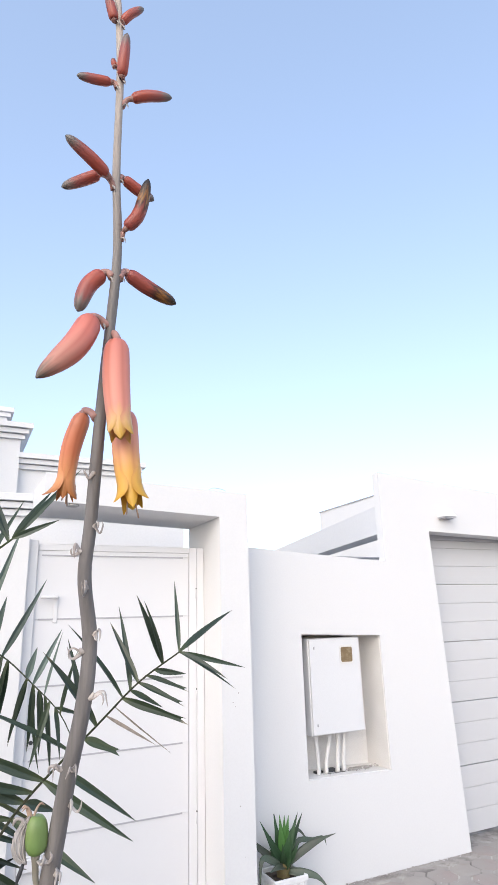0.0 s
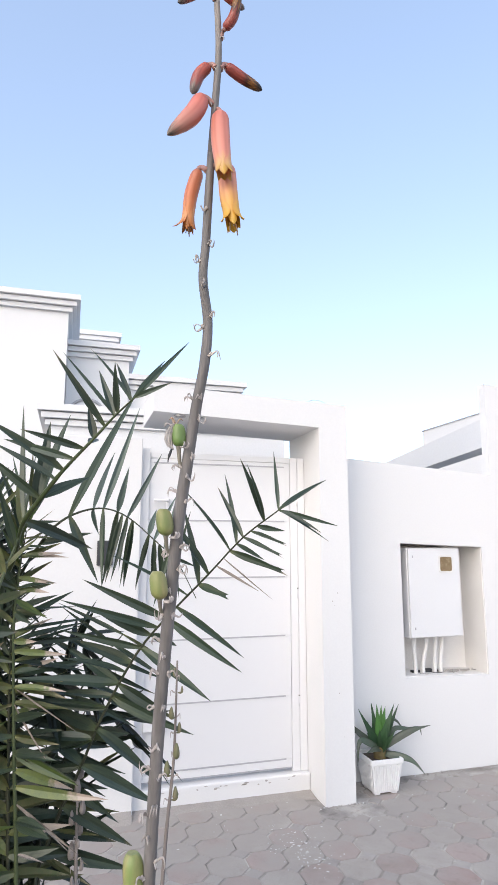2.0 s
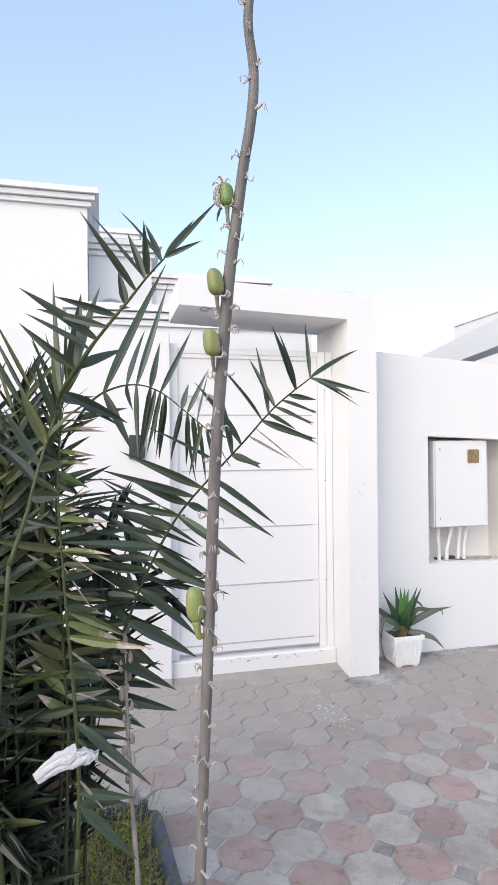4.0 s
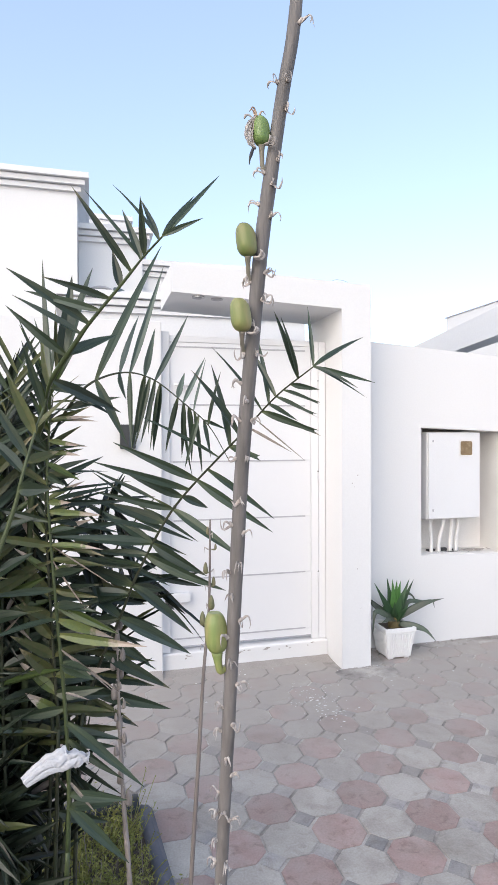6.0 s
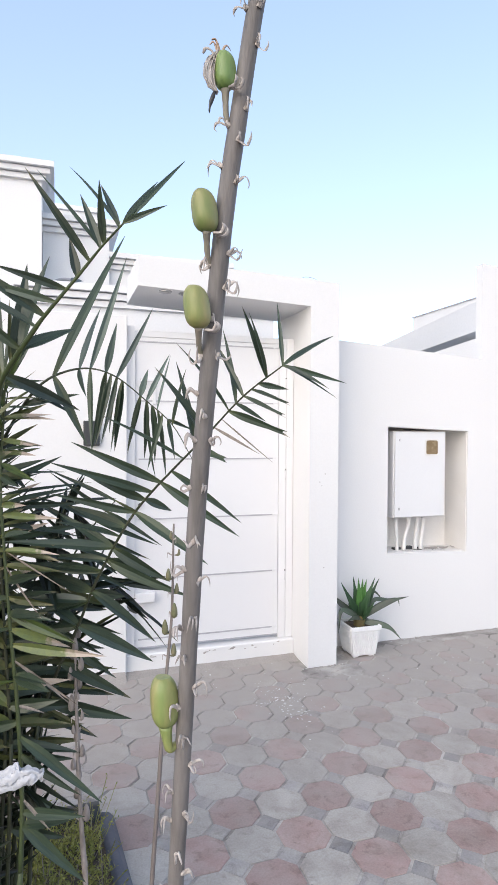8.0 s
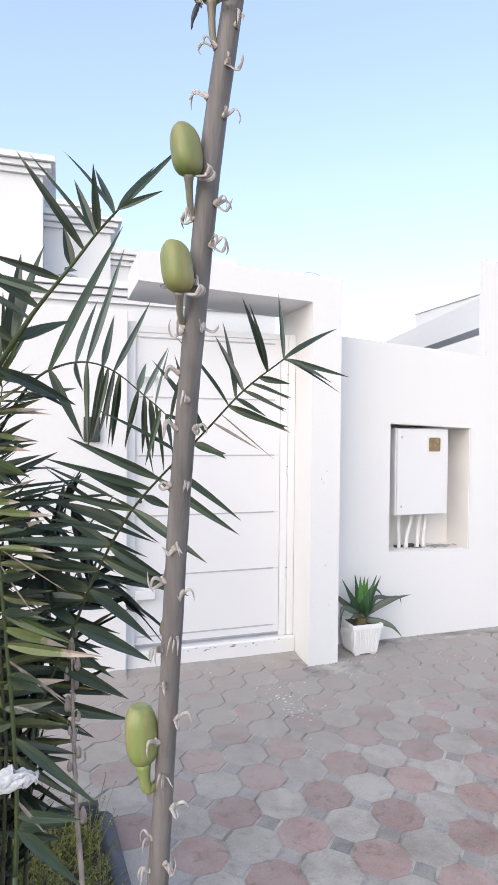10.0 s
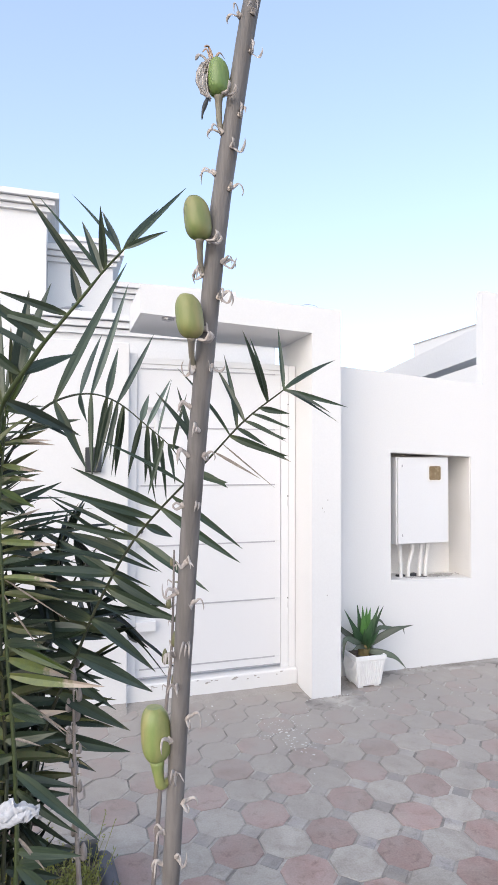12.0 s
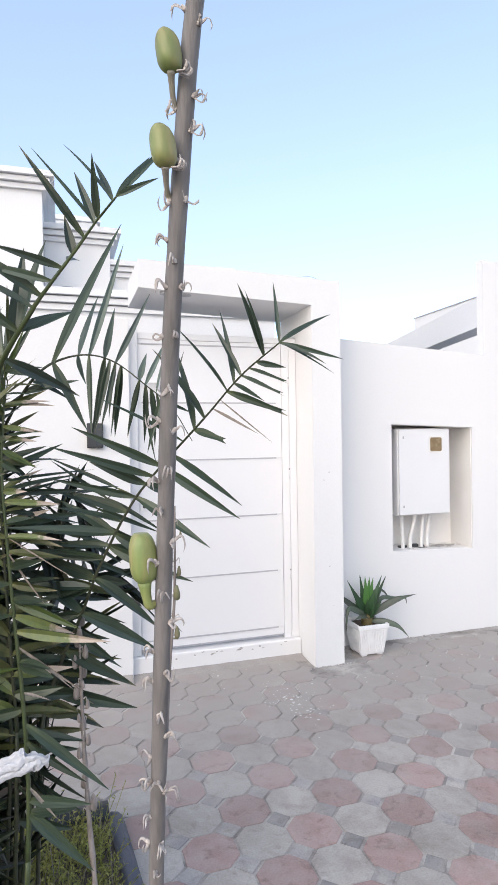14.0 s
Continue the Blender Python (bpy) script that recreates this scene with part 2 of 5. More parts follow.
    mix.data_type, mix.blend_type = "RGBA", "MULTIPLY"
    mix.inputs["B"].default_value = (*darkest, 1)
    nt.links.new(g.outputs["Position"], tex.inputs["Vector"])
    nt.links.new(tex.outputs[0], rise.inputs[0])
    nt.links.new(rise.outputs[0], mix.inputs["Factor"])
    nt.links.new(b.inputs["Base Color"].links[0].from_socket, mix.inputs["A"])
    nt.links.new(mix.outputs["Result"], b.inputs["Base Color"])


for mm, worst in ((PAVER_GREY, 0.80), (PAVER_RED, 0.68), (PAVER_DARK, 0.72), (JOINT, 0.62)):
    stained(mm, 3.2, 0.46, 0.68, (0.76, 0.735, 0.715))
    stained(mm, 17.0, 0.53, 0.70, (worst, worst * 0.97, worst * 0.95))
for mm in (PAVER_GREY, PAVER_RED, PAVER_DARK):
    dusted(mm, (0.335, 0.307, 0.282))


# ---- mesh helpers ----
def finish(name, bm, mat, smooth=False):
    me = bpy.data.meshes.new(name)
    bm.normal_update()
    bm.to_mesh(me)
    bm.free()
    for mm in (mat if isinstance(mat, (list, tuple)) else (mat,)):
        me.materials.append(mm)
    if smooth:
        for p in me.polygons:
            p.use_smooth = True
    return me


def part(name, bm, mat, parent=None, label="", smooth=False):
    ob = new(name, finish(name, bm, mat, smooth))
    ob.parent = parent
    if parent is not None and parent.parent is None:
        ob.matrix_parent_inverse = Matrix.Translation(-Vector(parent.location))
    if label:
        ob["label"] = label
    return ob


def thing(name, at, label, category, group="", kind=""):
    ob = new(name)
    ob.empty_display_size = 0.05
    ob.location = at
    return tagged(ob, label, category, group, kind)


def add_box(bm, x0, x1, y0, y1, z0, z1, bevel=0.0):
    made = bmesh.ops.create_cube(bm, size=1.0)["verts"]
    for v in made:
        v.co = Vector((x0 + (v.co.x + 0.5) * (x1 - x0), y0 + (v.co.y + 0.5) * (y1 - y0), z0 + (v.co.z + 0.5) * (z1 - z0)))
    if bevel:
        edges = list({e for v in made for e in v.link_edges})
        bmesh.ops.bevel(bm, geom=edges, offset=bevel, segments=2, affect="EDGES", profile=0.5)
    return made


def box(x0, x1, y0, y1, z0, z1, bevel=0.0):
    bm = bmesh.new()
    add_box(bm, x0, x1, y0, y1, z0, z1, bevel)
    return bm


def spline(points, n):
    """n + 1 places on a smooth curve through the points."""
    p = [Vector(q) for q in points]
    p = [2 * p[0] - p[1]] + p + [2 * p[-1] - p[-2]]
    out = []
    for k in range(n + 1):
        u = k / n * (len(p) - 3)
        i = min(int(u), len(p) - 4)
        t = u - i
        a, b, c, d = p[i:i + 4]
        out.append(0.5 * (2 * b + (c - a) * t + (2 * a - 5 * b + 4 * c - d) * t * t + (3 * b - a - 3 * c + d) * t ** 3))
    return out


def add_tube(bm, places, radii, sides=8, cap=True, flat=1.0, material_index=0):
    """A tube along places; radii: one per place."""
    rings = []
    ref = Vector((0.31, -0.85, 0.42))
    for k, p in enumerate(places):
        d = (places[min(k + 1, len(places) - 1)] - places[max(k - 1, 0)]).normalized()
        u = d.cross(ref)
        u = u.normalized() if u.length > 1e-4 else d.orthogonal().normalized()
        w = d.cross(u)
        rings.append([bm.verts.new(p + radii[k] * (math.cos(a) * u + flat * math.sin(a) * w)) for a in (2 * math.pi * j / sides for j in range(sides))])
    for a, b in zip(rings, rings[1:]):
        for j in range(sides):
            f = bm.faces.new((a[j], a[(j + 1) % sides], b[(j + 1) % sides], b[j]))
            f.material_index, f.smooth = material_index, True
    if cap:
        for ring in (rings[0][::-1], rings[-1]):
            f = bm.faces.new(ring)
            f.material_index = material_index
    return rings


def add_disc_prism(bm, centre, r, z0, z1, sides=12):
    low = [bm.verts.new((centre[0] + r * math.cos(2 * math.pi * j / sides), centre[1] + r * math.sin(2 * math.pi * j / sides), z0)) for j in range(sides)]
    top = [bm.verts.new((v.co.x, v.co.y, z1)) for v in low]
    bm.faces.new(low[::-1])
    bm.faces.new(top)
    for j in range(sides):
        bm.faces.new((low[j], low[(j + 1) % sides], top[(j + 1) % sides], top[j]))


# ---- ground ----
bm = bmesh.new()
bmesh.ops.create_grid(bm, x_segments=8, y_segments=8, size=1500)
ground = part("ground", bm, EARTH)
ground.location = (0, 0, -0.06)
tagged(ground, "bare sandy ground reaching to the horizon", "ground", kind="structure")

pavement = new("pavement", finish("pavement", box(-3.45, 9.1, -2.05, 7.2, -0.06, -0.0030), JOINT))
tagged(pavement, "grey and red octagonal concrete pavers with sandy joints", "pavement", kind="structure")

# ---- boundary wall and gate ----
GATE_Y, POST_Y, WALL_Y = 4.945, 4.66, 4.966
left_wall = part("wall_left", box(-6.0, 1.205, 4.86, 5.06, -0.05, 2.24, 0.006), PLASTER)
tagged(left_wall, "plain white plastered boundary wall beside the gate", "wall", kind="structure")

bm = bmesh.new()
outline = [(1.243, 2.383), (2.345, 2.338), (2.345, -0.05), (2.547, -0.05), (2.547, 2.50), (1.243, 2.552)]
front, back = [[bm.verts.new((x, y, z)) for x, z in outline] for y in (POST_Y, 5.23)]
for a, b, c, d in ((0, 1, 4, 5), (1, 2, 3, 4)):
    bm.faces.new([front[q] for q in (a, b, c, d)])
    bm.faces.new([back[q] for q in (d, c, b, a)])
for j in range(6):
    bm.faces.new((front[j], back[j], back[(j + 1) % 6], front[(j + 1) % 6]))
bmesh.ops.recalc_face_normals(bm, faces=bm.faces)
portal = part("wall_gate_portal", bm, PLASTER)
tagged(portal, "white plastered gate post and canopy slab with chipped foot", "gate portal", kind="structure")

# wall with the meter niche
NX0, NX1, NZ0, NZ1, NBACK = 3.101, 3.797, 0.632, 1.568, 5.235
GARAGE_X = 3.915


def niche_lines(bm):
    """Head and sill of the niche and the wall's top fall slightly to one side."""
    for v in bm.verts:
        if v.co.z > 2.1:
            v.co.z = 2.183 - (v.co.x - 2.70) * 0.066
        elif abs(v.co.z - NZ1) < 0.012:
            v.co.z += 0.007 - (v.co.x - NX0) * 0.042
        elif abs(v.co.z - NZ0) < 0.012:
            v.co.z += 0.005 - (v.co.x - NX0) * 0.026
    return bm


bm = bmesh.new()
for x0, x1, z0, z1 in ((2.547, NX0, -0.05, 2.165), (NX1, GARAGE_X, -0.05, 2.165), (NX0, NX1, -0.05, NZ0), (NX0, NX1, NZ1, 2.165)):
    add_box(bm, x0, x1, WALL_Y, 5.30, z0, z1)
meter_wall = part("wall_meter", niche_lines(bm), PLASTER)
tagged(meter_wall, "white plastered wall with a recessed meter niche", "wall", kind="structure")
bm = bmesh.new()
add_box(bm, NX0, NX1, NBACK, 5.298, NZ0, NZ1)
add_box(bm, NX1 - 0.005, NX1, WALL_Y + 0.012, NBACK, NZ0 + 0.004, NZ1 - 0.004)
add_box(bm, NX0, NX1 - 0.005, WALL_Y + 0.02, NBACK, NZ0, NZ0 + 0.004)
add_box(bm, NX0, NX1 - 0.005, WALL_Y + 0.02, NBACK, NZ1 - 0.004, NZ1)
niche = part("wall_meter_niche", niche_lines(bm), NICHE_PLASTER)
tagged(niche, "cream unpainted plaster lining the meter niche", "wall", kind="structure")

# garage front
bm = bmesh.new()
add_box(bm, GARAGE_X, 4.434, WALL_Y, 5.04, -0.05, 2.375)
add_box(bm, 4.20, 4.434, 5.04, 5.22, -0.05, 2.375)
add_box(bm, GARAGE_X, 9.0, WALL_Y, 5.04, 2.375, 2.82)
add_box(bm, 4.20, 9.0, 5.04, 5.22, 2.375, 2.80)
for v in bm.verts:
    if v.co.z > 2.5:
        v.co.z += 0.008 - (v.co.x - 4.04) * 0.069
    elif abs(v.co.x - 4.434) < 0.01:
        v.co.x += -0.03 if v.co.z > 1.0 else 0.03
        v.co.z -= 0.013 if v.co.z > 1.0 else 0.0
    elif v.co.x > 8.0:
        v.co.z -= 0.135
garage_wall = part("wall_garage", bm, PLASTER)
tagged(garage_wall, "white plastered garage front with raised parapet", "wall", kind="structure")

gdoor = thing("garage_door", (5.6, 5.2, 0), "light grey sectional garage door with horizontal panels, closed", "garage door")
for k in range(5):
    z0 = 0.027 + k * 0.477
    bm = bmesh.new()
    add_box(bm, 4.41, 8.98, 5.192, 5.22, z0, min(2.38, z0 + 0.472), 0.003)
    for q in range(3):
        zq = z0 + 0.002 + q * 0.1575
        if zq < 2.3:
            add_box(bm, 4.412, 8.978, 5.186, 5.192, zq, min(2.379, zq + 0.1555), 0.0035)
    part("panel", bm, GARAGE_PAINT, gdoor)
part("head_rail", box(4.408, 9.0, 5.15, 5.215, 2.32, 2.372, 0.004), GROOVE, gdoor, "grey head rail of the garage door")

# wall lamp on the garage front
lamp = thing("wall_lamp", (4.62, WALL_Y, 2.47), "small white wedge-shaped wall lamp on the garage front", "wall lamp")
bm = box(4.515, 4.655, 4.875, WALL_Y, 2.482, 2.565, 0.004)
for v in bm.verts:
    if v.co.z > 2.52 and v.co.y < 4.92:
        v.co.y += 0.06
part("housing", bm, BOX_PAINT, lamp)
part("diffuser", box(4.522, 4.648, 4.882, 4.958, 2.472, 2.482), GROOVE, lamp, "grey lamp mouth")

# roof side of the garage, running back behind the wall
def sheared(bm):
    for v in bm.verts:
        v.co.x += (v.co.y - 5.04) * 0.227
    return bm


side = part("wall_garage_side", sheared(box(3.915, 4.09, 5.041, 9.0, 2.329, 2.56)), PLASTER_HOUSE)
tagged(side, "white side beam of the garage roof", "wall", kind="structure")
annex = part("wall_annex", box(6.27, 6.85, 7.85, 9.5, -0.05, 3.382), PLASTER_HOUSE)
tagged(annex, "white annex wall behind the garage", "wall", kind="structure")
cope = part("trim_annex_coping", box(6.258, 6.86, 7.84, 9.52, 3.382, 3.394), GROOVE)
tagged(cope, "thin grey drip edge along the annex roof", "coping", kind="structure")
yard = part("wall_yard", box(4.30, 5.60, 7.02, 7.14, -0.05, 2.36), PLASTER_HOUSE)
tagged(yard, "low white wall behind the meter wall", "wall", kind="structure")
ledge = part("trim_yard_edge", box(4.76, 5.60, 7.0, 7.16, 2.36, 2.374), GROOVE)
tagged(ledge, "thin grey edge on the low white wall", "coping", kind="structure")
bm = bmesh.new()
add_tube(bm, [Vector((4.622, 5.05, 2.76)), Vector((4.622, 5.05, 2.80)), Vector((4.630, 5.05, 2.812))], [0.006, 0.006, 0.003], 6)
tagged(part("anchor_stub", bm, DARK), "short dark metal stub on the garage parapet", "metal stub")

# ---- gate ----
gate = thing("gate", (1.75, GATE_Y, 0.1), "white painted metal pedestrian gate with horizontal grooves, closed", "gate")
bm = bmesh.new()
add_box(bm, 1.207, 1.262, 4.92, 4.99, 0.116, 2.19, 0.004)
add_box(bm, 2.238, 2.288, 4.94, 4.99, 0.116, 2.165, 0.003)
add_box(bm, 2.2925, 2.343, 4.94, 4.99, 0.116, 2.165, 0.003)
add_box(bm, 2.288, 2.2925, 4.947, 4.99, 0.116, 2.165)
add_box(bm, 1.262, 2.238, 4.945, 4.99, 2.128, 2.168, 0.004)
part("gate_frame", bm, GATE_PAINT, gate)
GROOVES = (0.195, 0.583, 0.966, 1.350, 1.722, 2.098)
leaf = part("gate_leaf", box(1.2625, 2.2375, 4.951, 4.985, 0.142, 2.1275, 0.001), GATE_PAINT, gate)
edges = [0.144] + [g for g in GROOVES] + [2.125]
for z0, z1 in zip(edges, edges[1:]):
    bm = box(1.2645, 2.2355, 4.946, 4.951, z0 + 0.002, z1 - 0.002, 0.0015)
    part("gate_panel", bm, GATE_PAINT, leaf)
# Flat grey strips over the panel gaps paint the shade inside the grooves.
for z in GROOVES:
    part("groove_shade_strip", box(1.288, 2.195, 4.9425, 4.9455, z - 0.0045, z + 0.0045), GROOVE, leaf, "grey strip painted as the groove's shadow between gate panels")
handle = part("handle_plate", box(1.374, 1.398, 4.938, 4.946, 1.70, 1.868, 0.003), GATE_PAINT, leaf, "white handle plate")
bm = bmesh.new()
add_tube(bm, spline([(1.386, 4.94, 1.848), (1.386, 4.905, 1.848), (1.376, 4.896, 1.848), (1.290, 4.896, 1.848)], 14), [0.0095] * 15, 8)
part("lever", bm, GATE_PAINT, handle, "white lever handle")
bm = bmesh.new()
add_tube(bm, [Vector((1.296, 4.940, 1.060)), Vector((1.296, 4.930, 1.060))], [0.0115, 0.0105], 14)
lock = part("lock_plate", box(1.271, 1.321, 4.939, 4.946, 1.034, 1.092, 0.002), GATE_PAINT, leaf, "small white lock plate")
part("lock_cylinder", bm, DARK, lock, "dark lock cylinder")
part("letter_flap", box(1.262, 1.389, 4.905, 4.946, 0.440, 0.500, 0.004), GATE_PAINT, leaf, "white box-shaped pull on the gate")
for z in (1.86, 1.235, 0.545):
    bm = bmesh.new()
    add_tube(bm, [Vector((2.287, 4.939, z - 0.032)), Vector((2.287, 4.939, z + 0.032))], [0.0035, 0.0035], 10)
    h = part("hinge", bm, GATE_PAINT, gate)
    bm = bmesh.new()
    add_tube(bm, [Vector((2.287, 4.939, z + 0.032)), Vector((2.287, 4.939, z + 0.040))], [0.0045, 0.003], 8)
    part("hinge_pin", bm, DARK, h, "dark hinge pin")
# Grey strip paints the dark shade line below the leaf.
part("bottom_shade_strip", box(1.2645, 2.2355, 4.9455, 4.951, 0.138, 0.1435), GROOVE, leaf, "grey strip painted as the shadow under the gate leaf's edge")
sill = part("gate_sill", box(1.19, 2.345, 4.90, 5.05, -0.05, 0.115, 0.01), PLASTER)
tagged(sill, "white painted threshold step with flaking paint", "threshold", kind="structure")
rnd = random.Random(5)
bm = bmesh.new()
for k in range(18):
    x, z = rnd.uniform(1.35, 2.25), 0.100 + rnd.uniform(-0.022, 0.006)
    wide, tall = rnd.uniform(0.004, 0.022), rnd.uniform(0.002, 0.006)
    low = [bm.verts.new((x + wide * math.cos(a) * rnd.uniform(0.5, 1.2), 4.8978, z + tall * math.sin(a) * rnd.uniform(0.4, 1.2))) for a in (2 * math.pi * q / 9 for q in range(9))]
    back = [bm.verts.new((v.co.x, 4.9015, v.co.z)) for v in low]
    bm.faces.new(low[::-1])
    for q in range(9):
        bm.faces.new((low[q], low[(q + 1) % 9], back[(q + 1) % 9], back[q]))
chips = part("trim_chipped_paint", bm, CEMENT)
tagged(chips, "chipped paint patches on the threshold", "paint chips", kind="structure")

# canopy fittings
for x, y in ((1.416, 4.72), (1.537, 4.735)):
    spot = thing("ceiling_spot", (x, y, 2.38), "small round recessed spotlight in the canopy soffit", "spotlight", "canopy spotlights")
    bm = bmesh.new()
    add_disc_prism(bm, (x, y), 0.038, 2.366, 2.3795, 20)
    part("ring", bm, STEEL, spot)
    bm = bmesh.new()
    add_disc_prism(bm, (x, y), 0.024, 2.3625, 2.366, 16)
    part("lens", bm, GROOVE, spot, "grey lens")
bm = bmesh.new()
add_tube(bm, spline([(2.29, 4.80, 2.50), (2.34, 4.80, 2.552), (2.39, 4.80, 2.56), (2.45, 4.80, 2.545), (2.50, 4.80, 2.49)], 16), [0.002] * 17, 5)
cable = part("cable_loop", bm, GROOVE)
tagged(cable, "thin grey cable looping over the canopy edge", "cable")

# intercom on the boundary wall
inter = thing("intercom", (1.0, 4.86, 1.5), "dark grey intercom box on the white wall", "intercom")
part("body", box(0.945, 1.04, 4.825, 4.86, 1.44, 1.59, 0.005), DARK, inter)
part("speaker_plate", box(0.998, 1.034, 4.822, 4.825, 1.45, 1.58), GLASS, inter, "slate grey speaker plate")
for k in range(3):
    bm = bmesh.new()
    add_disc_prism(bm, (0, 0), 0.006, 0, 0.004, 8)
    for v in bm.verts:
        v.co = Vector((1.0185 + v.co.x, 4.8225 - v.co.z, 1.475 + k * 0.038 + v.co.y))
    part("button", bm, DARK, inter)

# ---- house behind the wall ----
def house_block(x0, x1, y0, y1, top, step=0.088, out=0.042, label="", group="house"):
    ob = thing("house", ((x0 + x1) / 2, y0, 0), label, "house", group)
    part("wall", box(x0, x1, y0, y1, -0.06, top - 3 * step), PLASTER_HOUSE, ob)
    for k in range(3):
        d = out * (k + 1)
        part("cornice", box(x0 - d, x1 + d, y0 - d, y1 + d, top - (3 - k) * step, top - (2 - k) * step - (0.007 if k < 2 else 0.0), 0.003), PLASTER_HOUSE, ob)
    part("roof", box(x0, x1, y0, y1, top, top + 0.02), PLASTER_HOUSE, ob)
    return ob


house_block(-5.0, 0.61, 9.15, 14.0, 4.885, 0.072, 0.051, label="white rendered house tower with a stepped cornice")
house_block(0.615, 1.49, 9.7, 14.5, 4.432, 0.072, 0.048, label="white rendered middle house block with a stepped cornice")
house_block(1.495, 3.17, 9.85, 14.5, 4.04, 0.072, 0.048, label="long low white house block with a stepped cornice")
house_block(-1.0, 1.50, 14.6, 17.0, 6.325, 0.10, 0.06, label="white rooftop room with a stepped cornice behind the house")
house_block(0.57, 2.6, 6.05, 7.0, 2.682, 0.055, 0.03, label="low white entrance porch with a stepped cornice")
# Added wall behind the viewer, never in view; blocks low light from behind.
street = part("wall_unseen_light_block", box(-9.0, 13.0, -5.3, -5.0, -0.06, 1.3), material("light_block_plaster", (0.46, 0.46, 0.46), (0.40, 0.40, 0.40), rough=0.9, scale=1.2, amount=0.5))
tagged(street, "low plain wall added out of view to hold back light from behind", "wall", kind="structure")
win = thing("window_arch", (0.92, 9.7, 3.0), "arched dark house window with a white surround", "window", kind="structure")
bm = bmesh.new()
pts = [Vector((0.915 + 0.24 * math.cos(a), 9.69, 3.40 + 0.20 * math.sin(a))) for a in (math.pi * j / 16 for j in range(17))]
pts = [Vector((1.155, 9.69, 2.6))] + pts + [Vector((0.675, 9.69, 2.6))]
add_tube(bm, pts, [0.022] * len(pts), 6)
part("window_frame", bm, GROOVE, win, "grey arched window frame")
bm = bmesh.new()
vs = [bm.verts.new((p.x, 9.694, p.z)) for p in pts]
bm.faces.new(vs)
part("pane", bm, PLASTER_HOUSE, win, "pale blind behind the pane")

# ---- meter box in the niche ----
meter = thing("meter_box", (3.39, 5.07, 0.9), "white electricity meter cabinet set in a wall niche", "meter cabinet")
part("body", box(3.172, 3.614, 5.010, NBACK, 0.893, 1.541, 0.004), BOX_PAINT, meter)
door = part("door", box(3.178, 3.612, 4.992, 5.008, 0.899, 1.536, 0.004), BOX_PAINT, meter)


def rounded_plate(x0, x1, z0, z1, r, y0, y1):
    """A plate with rounded corners that faces the street."""
    bm = bmesh.new()
    outline = []
    for cx, cz, a0 in ((x1 - r, z1 - r, 0), (x0 + r, z1 - r, 90), (x0 + r, z0 + r, 180), (x1 - r, z0 + r, 270)):
        outline += [(cx + r * math.cos(radians(a0 + a)), cz + r * math.sin(radians(a0 + a))) for a in (0, 22, 45, 68, 90)]
    front, back = [[bm.verts.new((x, y, z)) for x, z in outline] for y in (y0, y1)]
    bm.faces.new(front)
    n = len(outline)
    for j in range(n):
        bm.faces.new((front[j], back[j], back[(j + 1) % n], front[(j + 1) % n]))
    bmesh.ops.recalc_face_normals(bm, faces=bm.faces)
    return bm


part("window_frame", rounded_plate(3.432, 3.552, 1.357, 1.485, 0.018, 4.988, 4.992), PIPE, door, "thin pale frame of the inspection window")
part("inspection_window", rounded_plate(3.443, 3.541, 1.369, 1.473, 0.012, 4.985, 4.9885), BRONZE, door, "bronze tinted inspection window")
for z in (1.475, 0.962):
    part("lock_screw", rounded_plate(3.209, 3.218, z - 0.009, z + 0.009, 0.003, 4.988, 4.992), STEEL, door, "small steel lock")
for x0, x1 in ((3.241, 3.253), (3.353, 3.316), (3.427, 3.414), (3.482, 3.464)):
    bm = bmesh.new()
    add_tube(bm, spline([(x0, 5.075, 0.90), (x0 + 0.1 * (x1 - x0), 5.075, 0.83), (x1 - 0.1 * (x1 - x0), 5.078, 0.72), (x1, 5.078, 0.628)], 12), [0.021, 0.020, 0.0175, 0.0155] + [0.0145] * 9, 10)
    tagged(part("conduit", bm, PIPE), "white plastic cable conduit below the meter cabinet", "conduit", "meter conduits")
rnd = random.Random(11)
bm = bmesh.new()
for k in range(26):
    x, y, r = rnd.uniform(3.12, 3.77), rnd.uniform(5.02, 5.125), rnd.uniform(0.002, 0.006)
    add_box(bm, x, x + 2 * r, y, y + 1.5 * r, 0.632, 0.632 + r * 0.8)
for k in range(60):
    x, y, r = rnd.gauss(3.60, 0.06), rnd.uniform(5.06, 5.125), rnd.uniform(0.003, 0.009)
    add_box(bm, x, x + 2.4 * r, y, min(5.128, y + 2 * r), 0.632, 0.632 + r * 0.7)
tagged(part("niche_rubble", bm, CEMENT), "crumbs of broken plaster on the niche floor", "rubble", kind="stuff")

bm = bmesh.new()
for x0, x1, y0, y1, z1 in ((3.235, 3.30, 5.094, 5.126, 0.652), (3.33, 3.40, 5.094, 5.126, 0.658), (3.43, 3.455, 5.096, 5.126, 0.648), (3.275, 3.47, 5.06, 5.068, 0.637)):
    add_box(bm, x0, x1, y0, y1, 0.633, z1, 0.003)
slot = part("niche_dark_blocks", bm, DARK)
tagged(slot, "low dark blocks at the foot of the conduits", "cable", kind="stuff")

# ---- potted agave by the wall ----
pot = thing("planter_pot", (2.79, 4.81, 0), "white ribbed square plastic plant pot on the pavement", "plant pot")
def pot_ring(bm, half, z):
    return [bm.verts.new((2.79 + sx * half, 4.81 + sy * half, z)) for sx, sy in ((-1, -1), (1, -1), (1, 1), (-1, 1))]


bm = bmesh.new()
